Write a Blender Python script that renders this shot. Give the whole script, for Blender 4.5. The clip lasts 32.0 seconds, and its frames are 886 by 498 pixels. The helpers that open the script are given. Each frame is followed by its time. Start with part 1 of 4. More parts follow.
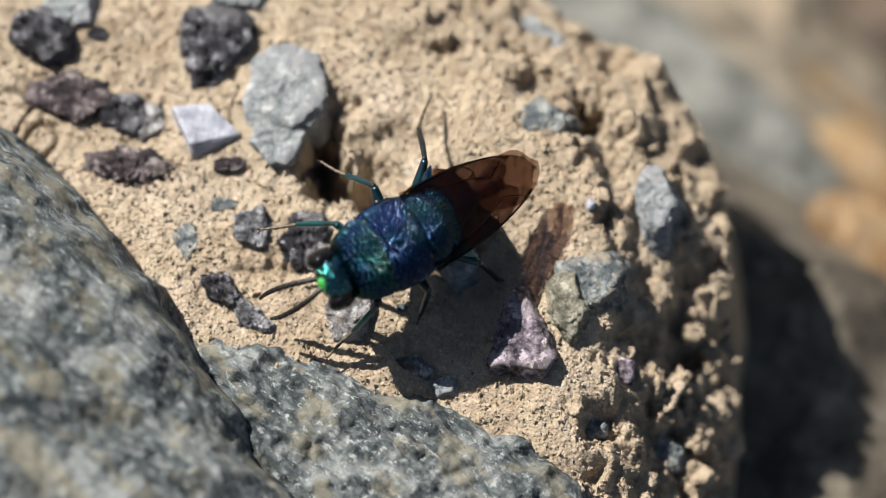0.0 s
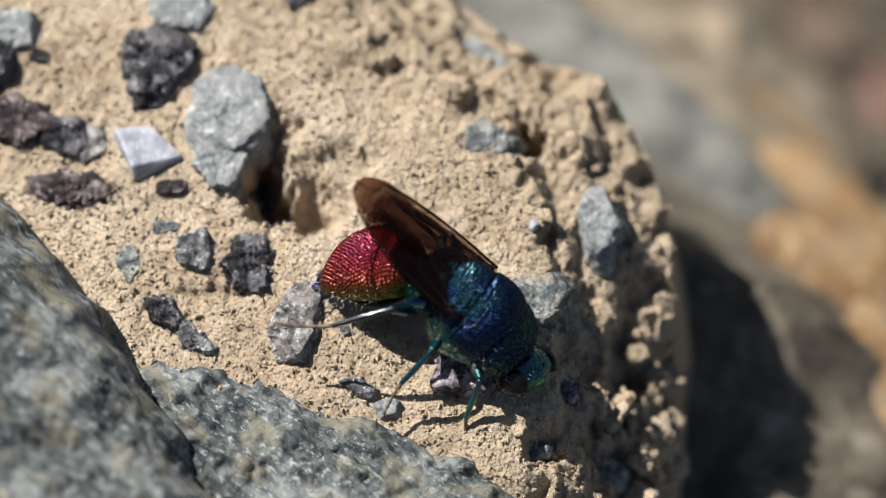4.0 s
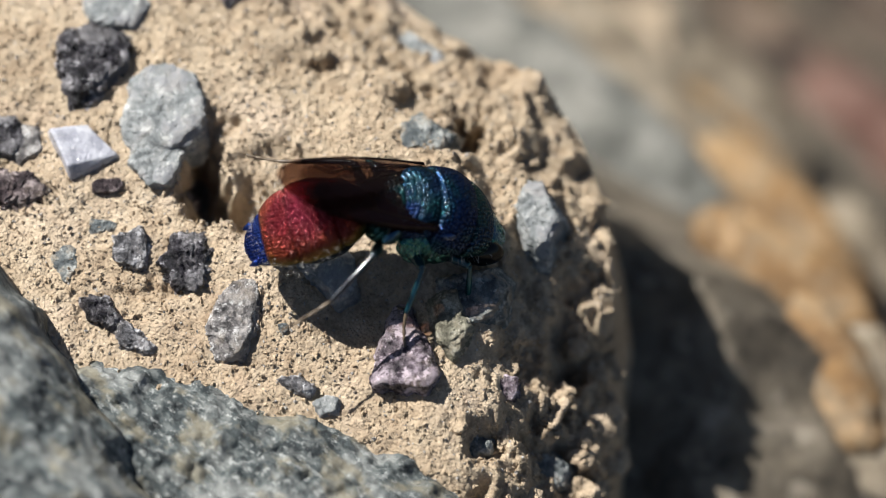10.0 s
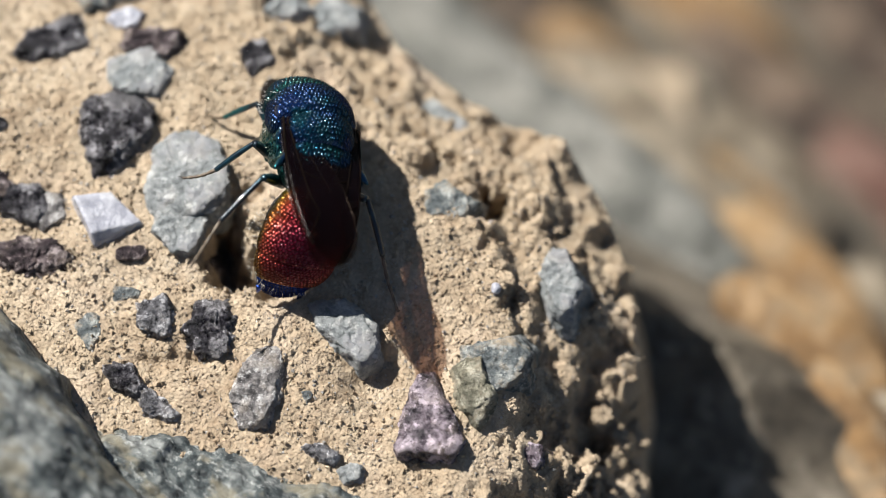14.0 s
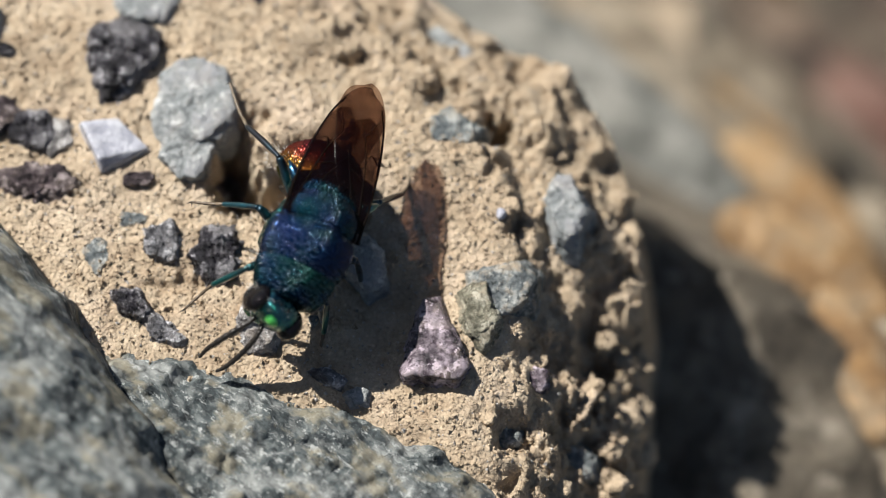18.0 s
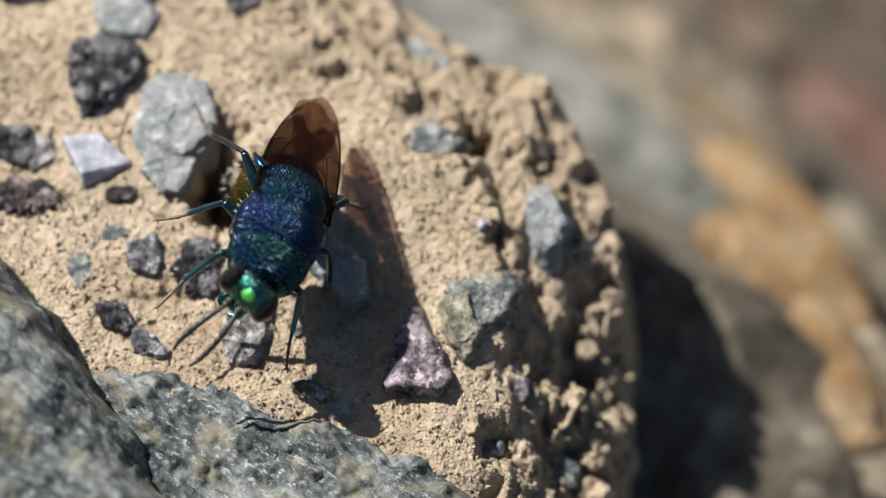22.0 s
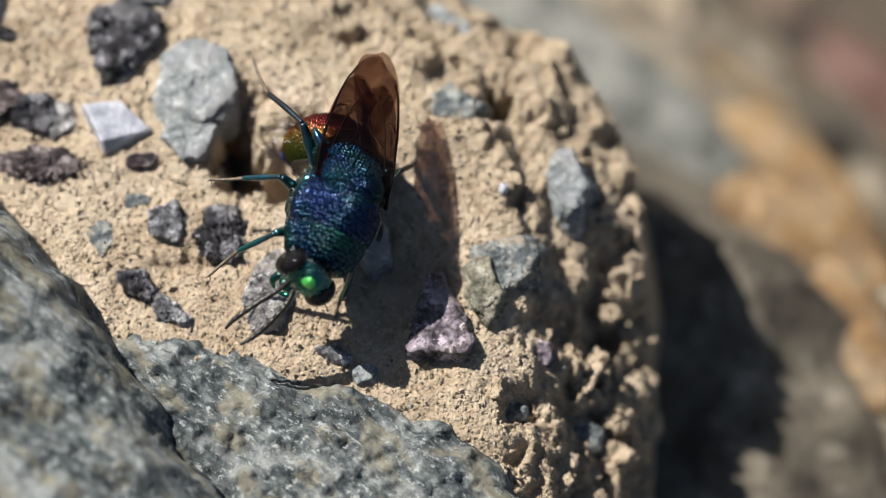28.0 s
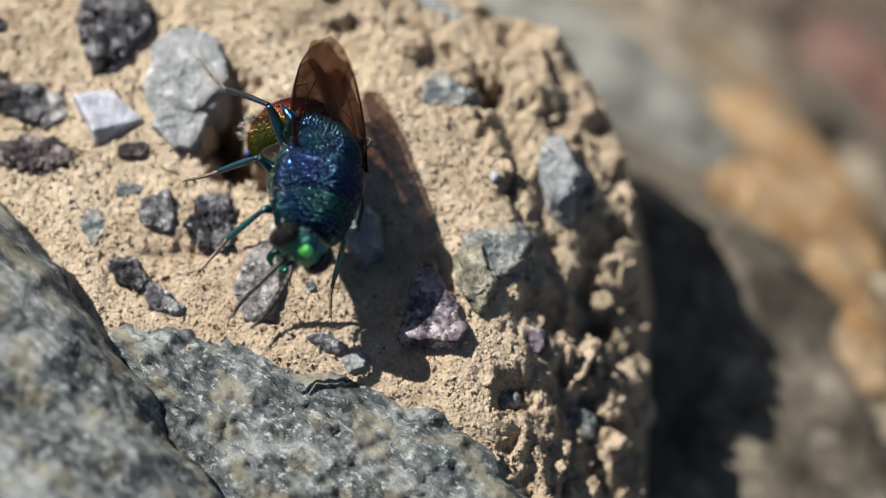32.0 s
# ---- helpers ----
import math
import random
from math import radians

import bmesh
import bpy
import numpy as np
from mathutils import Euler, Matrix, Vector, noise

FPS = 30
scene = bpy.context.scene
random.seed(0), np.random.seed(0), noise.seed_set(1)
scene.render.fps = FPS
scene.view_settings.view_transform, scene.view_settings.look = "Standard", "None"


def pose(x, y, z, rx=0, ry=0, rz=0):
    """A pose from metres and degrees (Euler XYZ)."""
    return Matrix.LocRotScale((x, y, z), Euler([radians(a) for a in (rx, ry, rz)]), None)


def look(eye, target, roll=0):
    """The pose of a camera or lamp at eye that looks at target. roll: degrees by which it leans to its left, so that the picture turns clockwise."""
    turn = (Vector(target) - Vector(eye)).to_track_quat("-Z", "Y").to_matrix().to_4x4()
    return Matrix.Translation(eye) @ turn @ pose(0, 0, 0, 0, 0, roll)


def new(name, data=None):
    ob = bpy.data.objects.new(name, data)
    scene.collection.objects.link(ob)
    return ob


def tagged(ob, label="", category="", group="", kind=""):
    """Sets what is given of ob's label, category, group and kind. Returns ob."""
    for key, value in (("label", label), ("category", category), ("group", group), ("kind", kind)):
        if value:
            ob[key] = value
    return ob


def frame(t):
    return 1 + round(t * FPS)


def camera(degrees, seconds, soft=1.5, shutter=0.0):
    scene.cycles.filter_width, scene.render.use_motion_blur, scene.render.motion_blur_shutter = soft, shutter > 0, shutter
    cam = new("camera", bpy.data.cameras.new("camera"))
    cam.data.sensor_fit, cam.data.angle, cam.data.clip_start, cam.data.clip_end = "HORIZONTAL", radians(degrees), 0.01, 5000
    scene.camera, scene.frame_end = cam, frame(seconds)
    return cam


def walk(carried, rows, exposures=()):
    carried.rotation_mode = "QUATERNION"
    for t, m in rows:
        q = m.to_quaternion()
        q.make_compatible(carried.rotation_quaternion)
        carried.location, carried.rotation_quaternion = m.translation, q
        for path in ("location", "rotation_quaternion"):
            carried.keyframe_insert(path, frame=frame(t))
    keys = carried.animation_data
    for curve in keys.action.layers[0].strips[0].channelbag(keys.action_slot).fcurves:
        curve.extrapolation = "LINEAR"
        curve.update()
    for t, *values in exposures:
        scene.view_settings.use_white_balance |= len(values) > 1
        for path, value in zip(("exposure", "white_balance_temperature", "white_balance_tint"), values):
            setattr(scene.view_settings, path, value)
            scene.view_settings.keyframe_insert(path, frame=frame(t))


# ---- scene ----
cam = camera(10.3, 32.0, soft=1.0)
walk(cam, [
    (0.0, pose(-0.00051, -0.06178, 0.19100, 17.755, 0.999, 1.237)),
    (0.5, pose(-0.00049, -0.06134, 0.19127, 17.613, 0.927, 1.242)),
    (1.0, pose(-0.00060, -0.06182, 0.19147, 17.688, 0.933, 1.100)),
    (1.5, pose(-0.00048, -0.06187, 0.19146, 17.658, 0.934, 1.045)),
    (2.0, pose(-0.00069, -0.06197, 0.19111, 17.735, 0.935, 0.970)),
    (2.5, pose(-0.00105, -0.06145, 0.19067, 17.996, 0.842, 0.930)),
    (3.0, pose(-0.00077, -0.06169, 0.19055, 18.240, 0.758, 0.851)),
    (3.5, pose(-0.00059, -0.06194, 0.19040, 18.306, 0.726, 0.805)),
    (4.0, pose(0.00007, -0.06220, 0.19046, 18.163, 0.605, 0.834)),
    (4.5, pose(0.00030, -0.06237, 0.19027, 17.795, 0.202, 0.585)),
    (6.5, pose(-0.00001, -0.06128, 0.18876, 17.550, 0.075, 0.295)),
    (7.0, pose(0.00011, -0.06121, 0.18895, 17.614, 0.047, 0.278)),
    (7.5, pose(0.00009, -0.06142, 0.18939, 17.697, -0.006, 0.190)),
    (8.0, pose(0.00014, -0.06135, 0.18965, 17.816, -0.018, 0.158)),
    (8.5, pose(-0.00012, -0.06149, 0.18941, 17.982, 0.002, 0.046)),
    (9.0, pose(-0.00010, -0.06158, 0.19017, 18.003, 0.057, 0.090)),
    (9.5, pose(-0.00004, -0.06182, 0.18968, 18.150, 0.101, 0.032)),
    (10.0, pose(0.00022, -0.06184, 0.18971, 18.083, 0.144, 0.073)),
    (10.5, pose(0.00020, -0.06175, 0.18940, 18.009, 0.118, 0.041)),
    (11.0, pose(0.00018, -0.06167, 0.18981, 17.985, 0.086, 0.049)),
    (11.5, pose(0.00034, -0.06192, 0.18999, 18.036, 0.125, -0.019)),
    (12.0, pose(0.00018, -0.06192, 0.18979, 18.068, 0.075, -0.041)),
    (12.5, pose(0.00022, -0.06197, 0.19040, 18.058, 0.115, -0.018)),
    (13.0, pose(0.00018, -0.06211, 0.18995, 18.143, 0.095, -0.062)),
    (13.5, pose(-0.00049, -0.06148, 0.19000, 18.025, -0.015, -0.025)),
    (14.0, pose(-0.00064, -0.06156, 0.18962, 18.801, 0.168, 0.107)),
    (14.5, pose(-0.00083, -0.06202, 0.18912, 19.353, 0.266, 0.131)),
    (16.5, pose(-0.00008, -0.06338, 0.18953, 19.877, 0.154, 0.090)),
    (17.0, pose(-0.00033, -0.06326, 0.18968, 19.629, -0.006, 0.021)),
    (17.5, pose(-0.00033, -0.06347, 0.19008, 18.923, -0.010, 0.055)),
    (18.0, pose(-0.00130, -0.06336, 0.19022, 18.366, 0.050, 0.061)),
    (18.5, pose(-0.00131, -0.06357, 0.19040, 18.197, 0.096, 0.082)),
    (19.0, pose(-0.00116, -0.06344, 0.19051, 18.118, 0.088, 0.049)),
    (19.5, pose(-0.00117, -0.06354, 0.19065, 18.270, 0.079, -0.112)),
    (20.0, pose(-0.00141, -0.06369, 0.19131, 18.415, -0.022, -0.178)),
    (20.5, pose(-0.00146, -0.06383, 0.19107, 18.525, -0.212, -0.393)),
    (21.0, pose(-0.00142, -0.06385, 0.19104, 18.544, -0.173, -0.464)),
    (21.5, pose(-0.00161, -0.06383, 0.19132, 18.501, -0.181, -0.534)),
    (22.0, pose(-0.00214, -0.06415, 0.19125, 18.616, -0.225, -0.558)),
    (22.5, pose(-0.00207, -0.06380, 0.19130, 18.527, -0.032, -0.603)),
    (23.0, pose(-0.00195, -0.06401, 0.19168, 18.596, 0.062, -0.644)),
    (23.5, pose(-0.00226, -0.06423, 0.19118, 18.698, -0.032, -0.663)),
    (24.0, pose(-0.00213, -0.06415, 0.19149, 18.655, 0.036, -0.714)),
    (24.5, pose(-0.00226, -0.06422, 0.19168, 18.638, 0.040, -0.735)),
    (25.0, pose(-0.00226, -0.06414, 0.19209, 18.581, -0.008, -0.737)),
    (25.5, pose(-0.00222, -0.06450, 0.19095, 18.718, -0.068, -0.804)),
    (27.5, pose(-0.00260, -0.06400, 0.19099, 18.220, -0.019, -1.040)),
    (28.0, pose(-0.00239, -0.06419, 0.19082, 18.255, 0.114, -0.987)),
    (28.5, pose(-0.00243, -0.06405, 0.19092, 18.189, 0.116, -1.005)),
    (29.0, pose(-0.00224, -0.06425, 0.19116, 18.199, 0.151, -1.030)),
    (29.5, pose(-0.00229, -0.06443, 0.19101, 18.244, 0.128, -1.056)),
    (30.0, pose(-0.00251, -0.06453, 0.19082, 18.264, 0.047, -1.111)),
    (30.5, pose(-0.00218, -0.06435, 0.19100, 18.185, 0.119, -1.118)),
    (31.0, pose(-0.00247, -0.06432, 0.19102, 18.171, 0.050, -1.219)),
    (31.5, pose(-0.00248, -0.06420, 0.19069, 18.141, 0.061, -1.265)),
    (32.0, pose(-0.00230, -0.06439, 0.19090, 18.158, 0.129, -1.261)),
], exposures=[
    (0.0, 0.55, 6500, 10), (3.0, 0.49, 6500, 10), (7.0, 0.53, 6500, 10), (9.0, 0.57, 6500, 10), (14.0, 0.57, 6550, 10), (15.0, 0.55, 6650, 10), (16.5, 0.22, 6900, 10),
    (17.2, 0.24, 6850, 10), (17.8, 0.53, 6600, 10), (19.0, 0.52, 6500, 10), (25.0, 0.49, 6500, 10), (27.5, 0.52, 6500, 10), (32.0, 0.52, 6500, 10),
])
# shallow focus of a close-up lens
cam.data.dof.use_dof = True
cam.data.dof.focus_distance = 0.1983
cam.data.dof.aperture_fstop = 21.0

# daylight: one hard sun high on the far side, and a clear sky
SUN_TO = Vector((-0.69, 0.58, 1.0)).normalized()
world = bpy.data.worlds.new("sky")
scene.world = world
world.use_nodes = True
wn = world.node_tree
sky = wn.nodes.new("ShaderNodeTexSky")
sky.sky_type = "NISHITA"
sky.sun_disc = False
sky.sun_elevation = math.asin(SUN_TO.z)
sky.sun_rotation = math.atan2(SUN_TO.x, SUN_TO.y)
wn.links.new(sky.outputs[0], wn.nodes["Background"].inputs[0])
wn.nodes["Background"].inputs[1].default_value = 0.045
sun_data = bpy.data.lights.new("sun", "SUN")
sun_data.energy = 6.0
sun_data.angle = radians(0.53)
sun_data.color = (1.0, 0.965, 0.905)
sun = new("sun", sun_data)
sun.matrix_world = look(SUN_TO * 2.0, (0, 0, 0))

# ---------------------------------------------------------------- materials
MM = 0.001


class Nodes:
    """A small builder for one node material; coordinates are in millimetres."""

    def __init__(self, name, coord="Object"):
        self.mat = bpy.data.materials.new(name)
        self.mat.use_nodes = True
        self.tree = self.mat.node_tree
        self.out = self.tree.nodes["Material Output"]
        self.bsdf = self.tree.nodes["Principled BSDF"]
        tc = self.tree.nodes.new("ShaderNodeTexCoord")
        mp = self.tree.nodes.new("ShaderNodeMapping")
        mp.inputs["Scale"].default_value = (1000, 1000, 1000)
        self.tree.links.new(tc.outputs[coord], mp.inputs[0])
        self.vec = mp.outputs[0]

    def node(self, kind, **inputs):
        n = self.tree.nodes.new(kind)
        for key, value in inputs.items():
            self.put(n.inputs[key.replace("_", " ")], value)
        return n

    def put(self, socket, value):
        if isinstance(value, bpy.types.NodeSocket):
            self.tree.links.new(value, socket)
        elif isinstance(value, tuple) and len(value) == 3 and socket.type == "RGBA":
            socket.default_value = (*value, 1)
        else:
            socket.default_value = value

    def noise(self, scale, detail=4.0, rough=0.55, warp=0.0, vec=None):
        n = self.node("ShaderNodeTexNoise", Vector=vec or self.vec, Scale=scale, Detail=detail, Roughness=rough, Distortion=warp)
        return n.outputs[0]

    def cells(self, scale, feature="F1", out="Distance", rand=1.0):
        n = self.tree.nodes.new("ShaderNodeTexVoronoi")
        n.feature = feature
        self.put(n.inputs["Vector"], self.vec)
        n.inputs["Scale"].default_value = scale
        n.inputs["Randomness"].default_value = rand
        return n.outputs[out]

    def ramp(self, fac, stops):
        n = self.tree.nodes.new("ShaderNodeValToRGB")
        self.tree.links.new(fac, n.inputs[0])
        els = n.color_ramp.elements
        while len(els) < len(stops):
            els.new(0.5)
        for el, (at, col) in zip(els, stops):
            el.position = at
            el.color = (*col, 1) if isinstance(col, tuple) else (col, col, col, 1)
        return n.outputs[0]

    def mix(self, fac, a, b, mode="MIX"):
        n = self.tree.nodes.new("ShaderNodeMix")
        n.data_type, n.blend_type = "RGBA", mode
        self.put(n.inputs[0], fac)
        self.put(n.inputs[6], a)
        self.put(n.inputs[7], b)
        return n.outputs[2]

    def math(self, op, a, b=0.0):
        n = self.tree.nodes.new("ShaderNodeMath")
        n.operation = op
        self.put(n.inputs[0], a)
        self.put(n.inputs[1], b)
        return n.outputs[0]

    def axis(self, i):
        n = self.tree.nodes.new("ShaderNodeSeparateXYZ")
        self.tree.links.new(self.vec, n.inputs[0])
        return n.outputs[i]

    def bump(self, height, mm, strength=1.0):
        n = self.tree.nodes.new("ShaderNodeBump")
        n.inputs["Strength"].default_value = strength
        n.inputs["Distance"].default_value = mm * MM
        self.tree.links.new(height, n.inputs["Height"])
        last = self.bsdf.inputs["Normal"]
        if last.links:
            self.tree.links.new(last.links[0].from_socket, n.inputs["Normal"])
        self.tree.links.new(n.outputs[0], last)
        return self

    def done(self, **values):
        for key, value in values.items():
            self.put(self.bsdf.inputs[key.replace("_", " ")], value)
        return self.mat


def stone_material(name, dark, mid, light, grain=2.2, spots=0.5, rough=0.75, tint=None, spec=0.3, streak=0.0, relief=0.45, dust=0.0, coarse=0.0):
    """Mineral stone: large patches, crisp dark and pale crystal grains, a streaky grain and dust."""
    n = Nodes(name)
    if streak:
        mp = n.node("ShaderNodeMapping", Vector=n.vec)
        mp.inputs["Rotation"].default_value = (0, 0, radians(38))
        wide = n.node("ShaderNodeMapping", Vector=mp.outputs[0])
        wide.inputs["Scale"].default_value = (1.0 / streak, 1.0, 1.0)
        n.vec = wide.outputs[0]
    patch = n.noise(coarse or 0.45, 6, 0.62, 0.7)
    col = n.ramp(patch, [(0.37, dark), (0.49, mid), (0.61, light)] if coarse else [(0.30, dark), (0.48, mid), (0.70, light)])
    fine = n.ramp(n.noise(grain, 7, 0.75), [(0.43, dark), (0.50, mid), (0.57, light)])
    col = n.mix(0.35 if coarse else 0.7, col, fine)
    pale = tuple(min(0.75, c * 1.5 + 0.06) for c in light)
    deep = tuple(c * 0.45 for c in dark)
    col = n.mix(n.ramp(n.noise(grain * 1.4, 6, 0.75), [(0.565, 0.0), (0.585, spots)]), col, pale)
    col = n.mix(n.ramp(n.noise(grain * 1.0, 7, 0.75, 0.6), [(0.40, spots), (0.45, 0.0)]), col, deep)
    flecks = n.ramp(n.cells(grain * 2.2, "F1", "Color"), [(0.0, 0.6), (0.5, 0.95), (0.93, 1.05), (1.0, 1.4)])
    col = n.mix(spots, col, flecks, "MULTIPLY")
    if tint:
        col = n.mix(n.ramp(n.noise(0.7, 5, 0.65), [(0.50, 0.0), (0.60, 0.7)]), col, tint)
    if dust:
        col = n.mix(n.ramp(n.noise(0.9, 6, 0.7, 0.4), [(0.50, 0.0), (0.66, dust)]), col, (0.46, 0.365, 0.255))
    n.bump(n.noise(1.5, 7, 0.70), relief, 1.0)
    n.bump(n.noise(grain * 2.5, 5, 0.7), 0.35 * relief, 1.0)
    r = n.ramp(n.noise(grain * 2, 3, 0.6), [(0.35, rough - 0.30), (0.6, min(1.0, rough + 0.12))])
    return n.done(Base_Color=col, Roughness=r, Specular_IOR_Level=spec)


def dirt_material():
    n = Nodes("dry_loam")
    big = n.ramp(n.noise(0.14, 4, 0.55, 0.4), [(0.32, (0.354, 0.269, 0.186)), (0.5, (0.463, 0.371, 0.266)), (0.7, (0.572, 0.477, 0.366))])
    mid = n.ramp(n.noise(1.1, 5, 0.65), [(0.3, (0.296, 0.208, 0.129)), (0.55, (0.505, 0.407, 0.291)), (0.75, (0.618, 0.530, 0.411))])
    col = n.mix(0.5, big, mid)
    grain = n.ramp(n.cells(9.0, "F1", "Color"), [(0.0, 0.78), (0.3, 0.93), (0.8, 1.06), (1.0, 1.5)])
    col = n.mix(0.85, col, grain, "MULTIPLY")
    dust = n.ramp(n.noise(0.3, 3, 0.6), [(0.52, 0.0), (0.7, 0.4)])
    col = n.mix(dust, col, (0.553, 0.443, 0.351))
    n.bump(n.noise(2.0, 7, 0.63), 0.27, 1.0)
    n.bump(n.ramp(n.cells(6.5, "F1", "Distance"), [(0.0, 1.0), (0.9, 0.0)]), 0.09, 0.8)
    n.bump(n.noise(9.0, 3, 0.7), 0.09, 1.0)
    r = n.ramp(n.noise(9.0, 2, 0.6), [(0.30, 0.42), (0.42, 0.9)])
    return n.done(Base_Color=col, Roughness=r, Specular_IOR_Level=0.25)


def metal_material(name, stops, axis, low, high, pit, rough=0.30, patch=None, pits_mm=0.0, shine=1.0):
    """Pitted, iridescent cuticle: colour bands along one body axis, broken up by noise."""
    n = Nodes(name)
    pos = n.math("DIVIDE", n.math("SUBTRACT", n.axis(axis), low), high - low)
    pos = n.math("ADD", pos, n.math("MULTIPLY", n.math("SUBTRACT", n.noise(1.4, 3, 0.6), 0.5), 0.45))
    col = n.ramp(pos, stops)
    if patch:
        col = n.mix(n.ramp(n.noise(0.9, 3, 0.55, 0.3), [(0.45, 0.0), (0.62, 0.9)]), col, patch)
    each = n.ramp(n.cells(pit, "F1", "Color", 0.75), [(0.0, 0.4), (0.6, 0.9), (1.0, 2.0)])
    col = n.mix(0.15 if pits_mm else 0.6, col, each, "MULTIPLY")
    coat = 0.4
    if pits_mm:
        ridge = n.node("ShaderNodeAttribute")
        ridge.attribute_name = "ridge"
        # sun glints put into the colour: pit floors brightened, ridges between them darkened
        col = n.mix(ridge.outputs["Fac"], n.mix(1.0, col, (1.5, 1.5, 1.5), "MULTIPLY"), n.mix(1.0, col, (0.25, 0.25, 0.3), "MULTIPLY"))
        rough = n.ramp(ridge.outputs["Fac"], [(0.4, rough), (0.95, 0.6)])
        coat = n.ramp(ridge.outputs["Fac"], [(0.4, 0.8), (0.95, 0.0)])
    n.bump(n.noise(22.0, 2, 0.6), 0.006, 0.7)
    return n.done(Base_Color=col, Roughness=rough, Metallic=shine, Coat_Weight=coat, Coat_Roughness=0.15)


DIRT = dirt_material()
GREY_GREEN = stone_material("grey_green_rock", (0.0120, 0.0163, 0.0206), (0.0731, 0.0894, 0.0929), (0.2838, 0.2967, 0.2881), 2.6, 0.6, 0.92, (0.2236, 0.2021, 0.1462), 0.3, 1.8, 0.22, coarse=0.5)
DARK_STONE = stone_material("dark_schist", (0.010, 0.009, 0.013), (0.040, 0.036, 0.050), (0.42, 0.41, 0.44), 1.2, 1.0, 0.5, (0.22, 0.215, 0.23), 0.5, dust=.06)
BROWN_STONE = stone_material("plum_slate", (0.018, 0.012, 0.015), (0.060, 0.042, 0.048), (0.24, 0.20, 0.20), 1.5, 0.85, 0.6, dust=.18)
SLATE_STONE = stone_material("grey_slate", (0.03, 0.03, 0.036), (0.14, 0.14, 0.155), (0.44, 0.44, 0.46), 1.7, 0.8, 0.6, None, 0.55, dust=.2)
PALE_STONE = stone_material("pale_blue_grey_stone", (0.1800, 0.1980, 0.2052), (0.2880, 0.3060, 0.3096), (0.4320, 0.4392, 0.4320), 1.3, 0.5, 0.75, (0.2376, 0.2448, 0.2664), 0.3, 0, 0.3, dust=.15)
SPECKLE_STONE = stone_material("speckled_granite", (0.0595, 0.0561, 0.0595), (0.2380, 0.2253, 0.2253), (0.5100, 0.4845, 0.4675), 1.9, 0.85, 0.65, None, 0.5, dust=.3)
PURPLE_STONE = stone_material("mauve_quartzite", (0.04, 0.030, 0.040), (0.14, 0.108, 0.132), (0.44, 0.37, 0.43), 1.4, 0.85, 0.42, None, 0.7, dust=.2)
BLUE_STONE = stone_material("bluish_slate", (0.075, 0.09, 0.10), (0.19, 0.215, 0.22), (0.40, 0.41, 0.39), 1.6, 0.6, 0.7, dust=.8)
OLIVE_STONE = stone_material("dusty_olive_stone", (0.11, 0.105, 0.075), (0.23, 0.22, 0.165), (0.42, 0.40, 0.32), 1.6, 0.6, 0.7, dust=.5)
WHITE_STONE = stone_material("milky_quartz", (0.2640, 0.2728, 0.3168), (0.3520, 0.3608, 0.4136), (0.4400, 0.4488, 0.4928), 0.8, 0.2, 0.4, None, 0.6, 0, 0.10)
RUST_STONE = stone_material("rust_stained_rock", (0.10, 0.060, 0.030), (0.25, 0.145, 0.062), (0.33, 0.225, 0.12), 0.35, 0.5, 0.8, (0.17, 0.135, 0.095), 0.2, relief=0.15, coarse=0.14)
OCHRE_STONE = stone_material("ochre_rock", (0.0615, 0.0492, 0.0344), (0.1599, 0.1296, 0.0918), (0.2542, 0.2148, 0.1599), 0.6, 0.4, 0.8, relief=0.15, coarse=0.22)
UMBER_STONE = stone_material("dark_brown_rock", (0.016, 0.012, 0.010), (0.055, 0.038, 0.028), (0.15, 0.108, 0.076), 0.6, 0.4, 0.8, relief=0.15, coarse=0.22)
RED_STONE = stone_material("reddish_rock", (0.0612, 0.0265, 0.0204), (0.1173, 0.0592, 0.0439), (0.1683, 0.1020, 0.0816), 0.6, 0.4, 0.8, relief=0.15)
ASH_STONE = stone_material("ash_grey_rock", (0.0418, 0.0418, 0.0372), (0.1256, 0.1283, 0.1163), (0.2325, 0.2278, 0.2046), 0.6, 0.4, 0.8, relief=0.15, coarse=0.22)
GRIT = stone_material("mineral_grit", (0.20, 0.18, 0.16), (0.40, 0.37, 0.34), (0.65, 0.62, 0.58), 2.5, 0.5, 0.4, None, 0.6)
SLOPE = stone_material("scree_soil", (0.045, 0.038, 0.030), (0.150, 0.125, 0.092), (0.250, 0.215, 0.165), 0.35, 0.5, 0.9, coarse=0.18)

# ---------------------------------------------------------------- helpers for shapes
def lattice(ix, iy, seed):
    """A repeatable random number in 0..1 for each whole-number place."""
    v = np.sin(ix * 127.1 + iy * 311.7 + seed * 74.7) * 43758.5453
    return v - np.floor(v)


def vnoise(x, y, seed=0):
    ix, iy = np.floor(x), np.floor(y)
    fx, fy = x - ix, y - iy
    fx, fy = fx * fx * (3 - 2 * fx), fy * fy * (3 - 2 * fy)
    a, b = lattice(ix, iy, seed), lattice(ix + 1, iy, seed)
    c, d = lattice(ix, iy + 1, seed), lattice(ix + 1, iy + 1, seed)
    return (a + (b - a) * fx) * (1 - fy) + (c + (d - c) * fx) * fy - 0.5


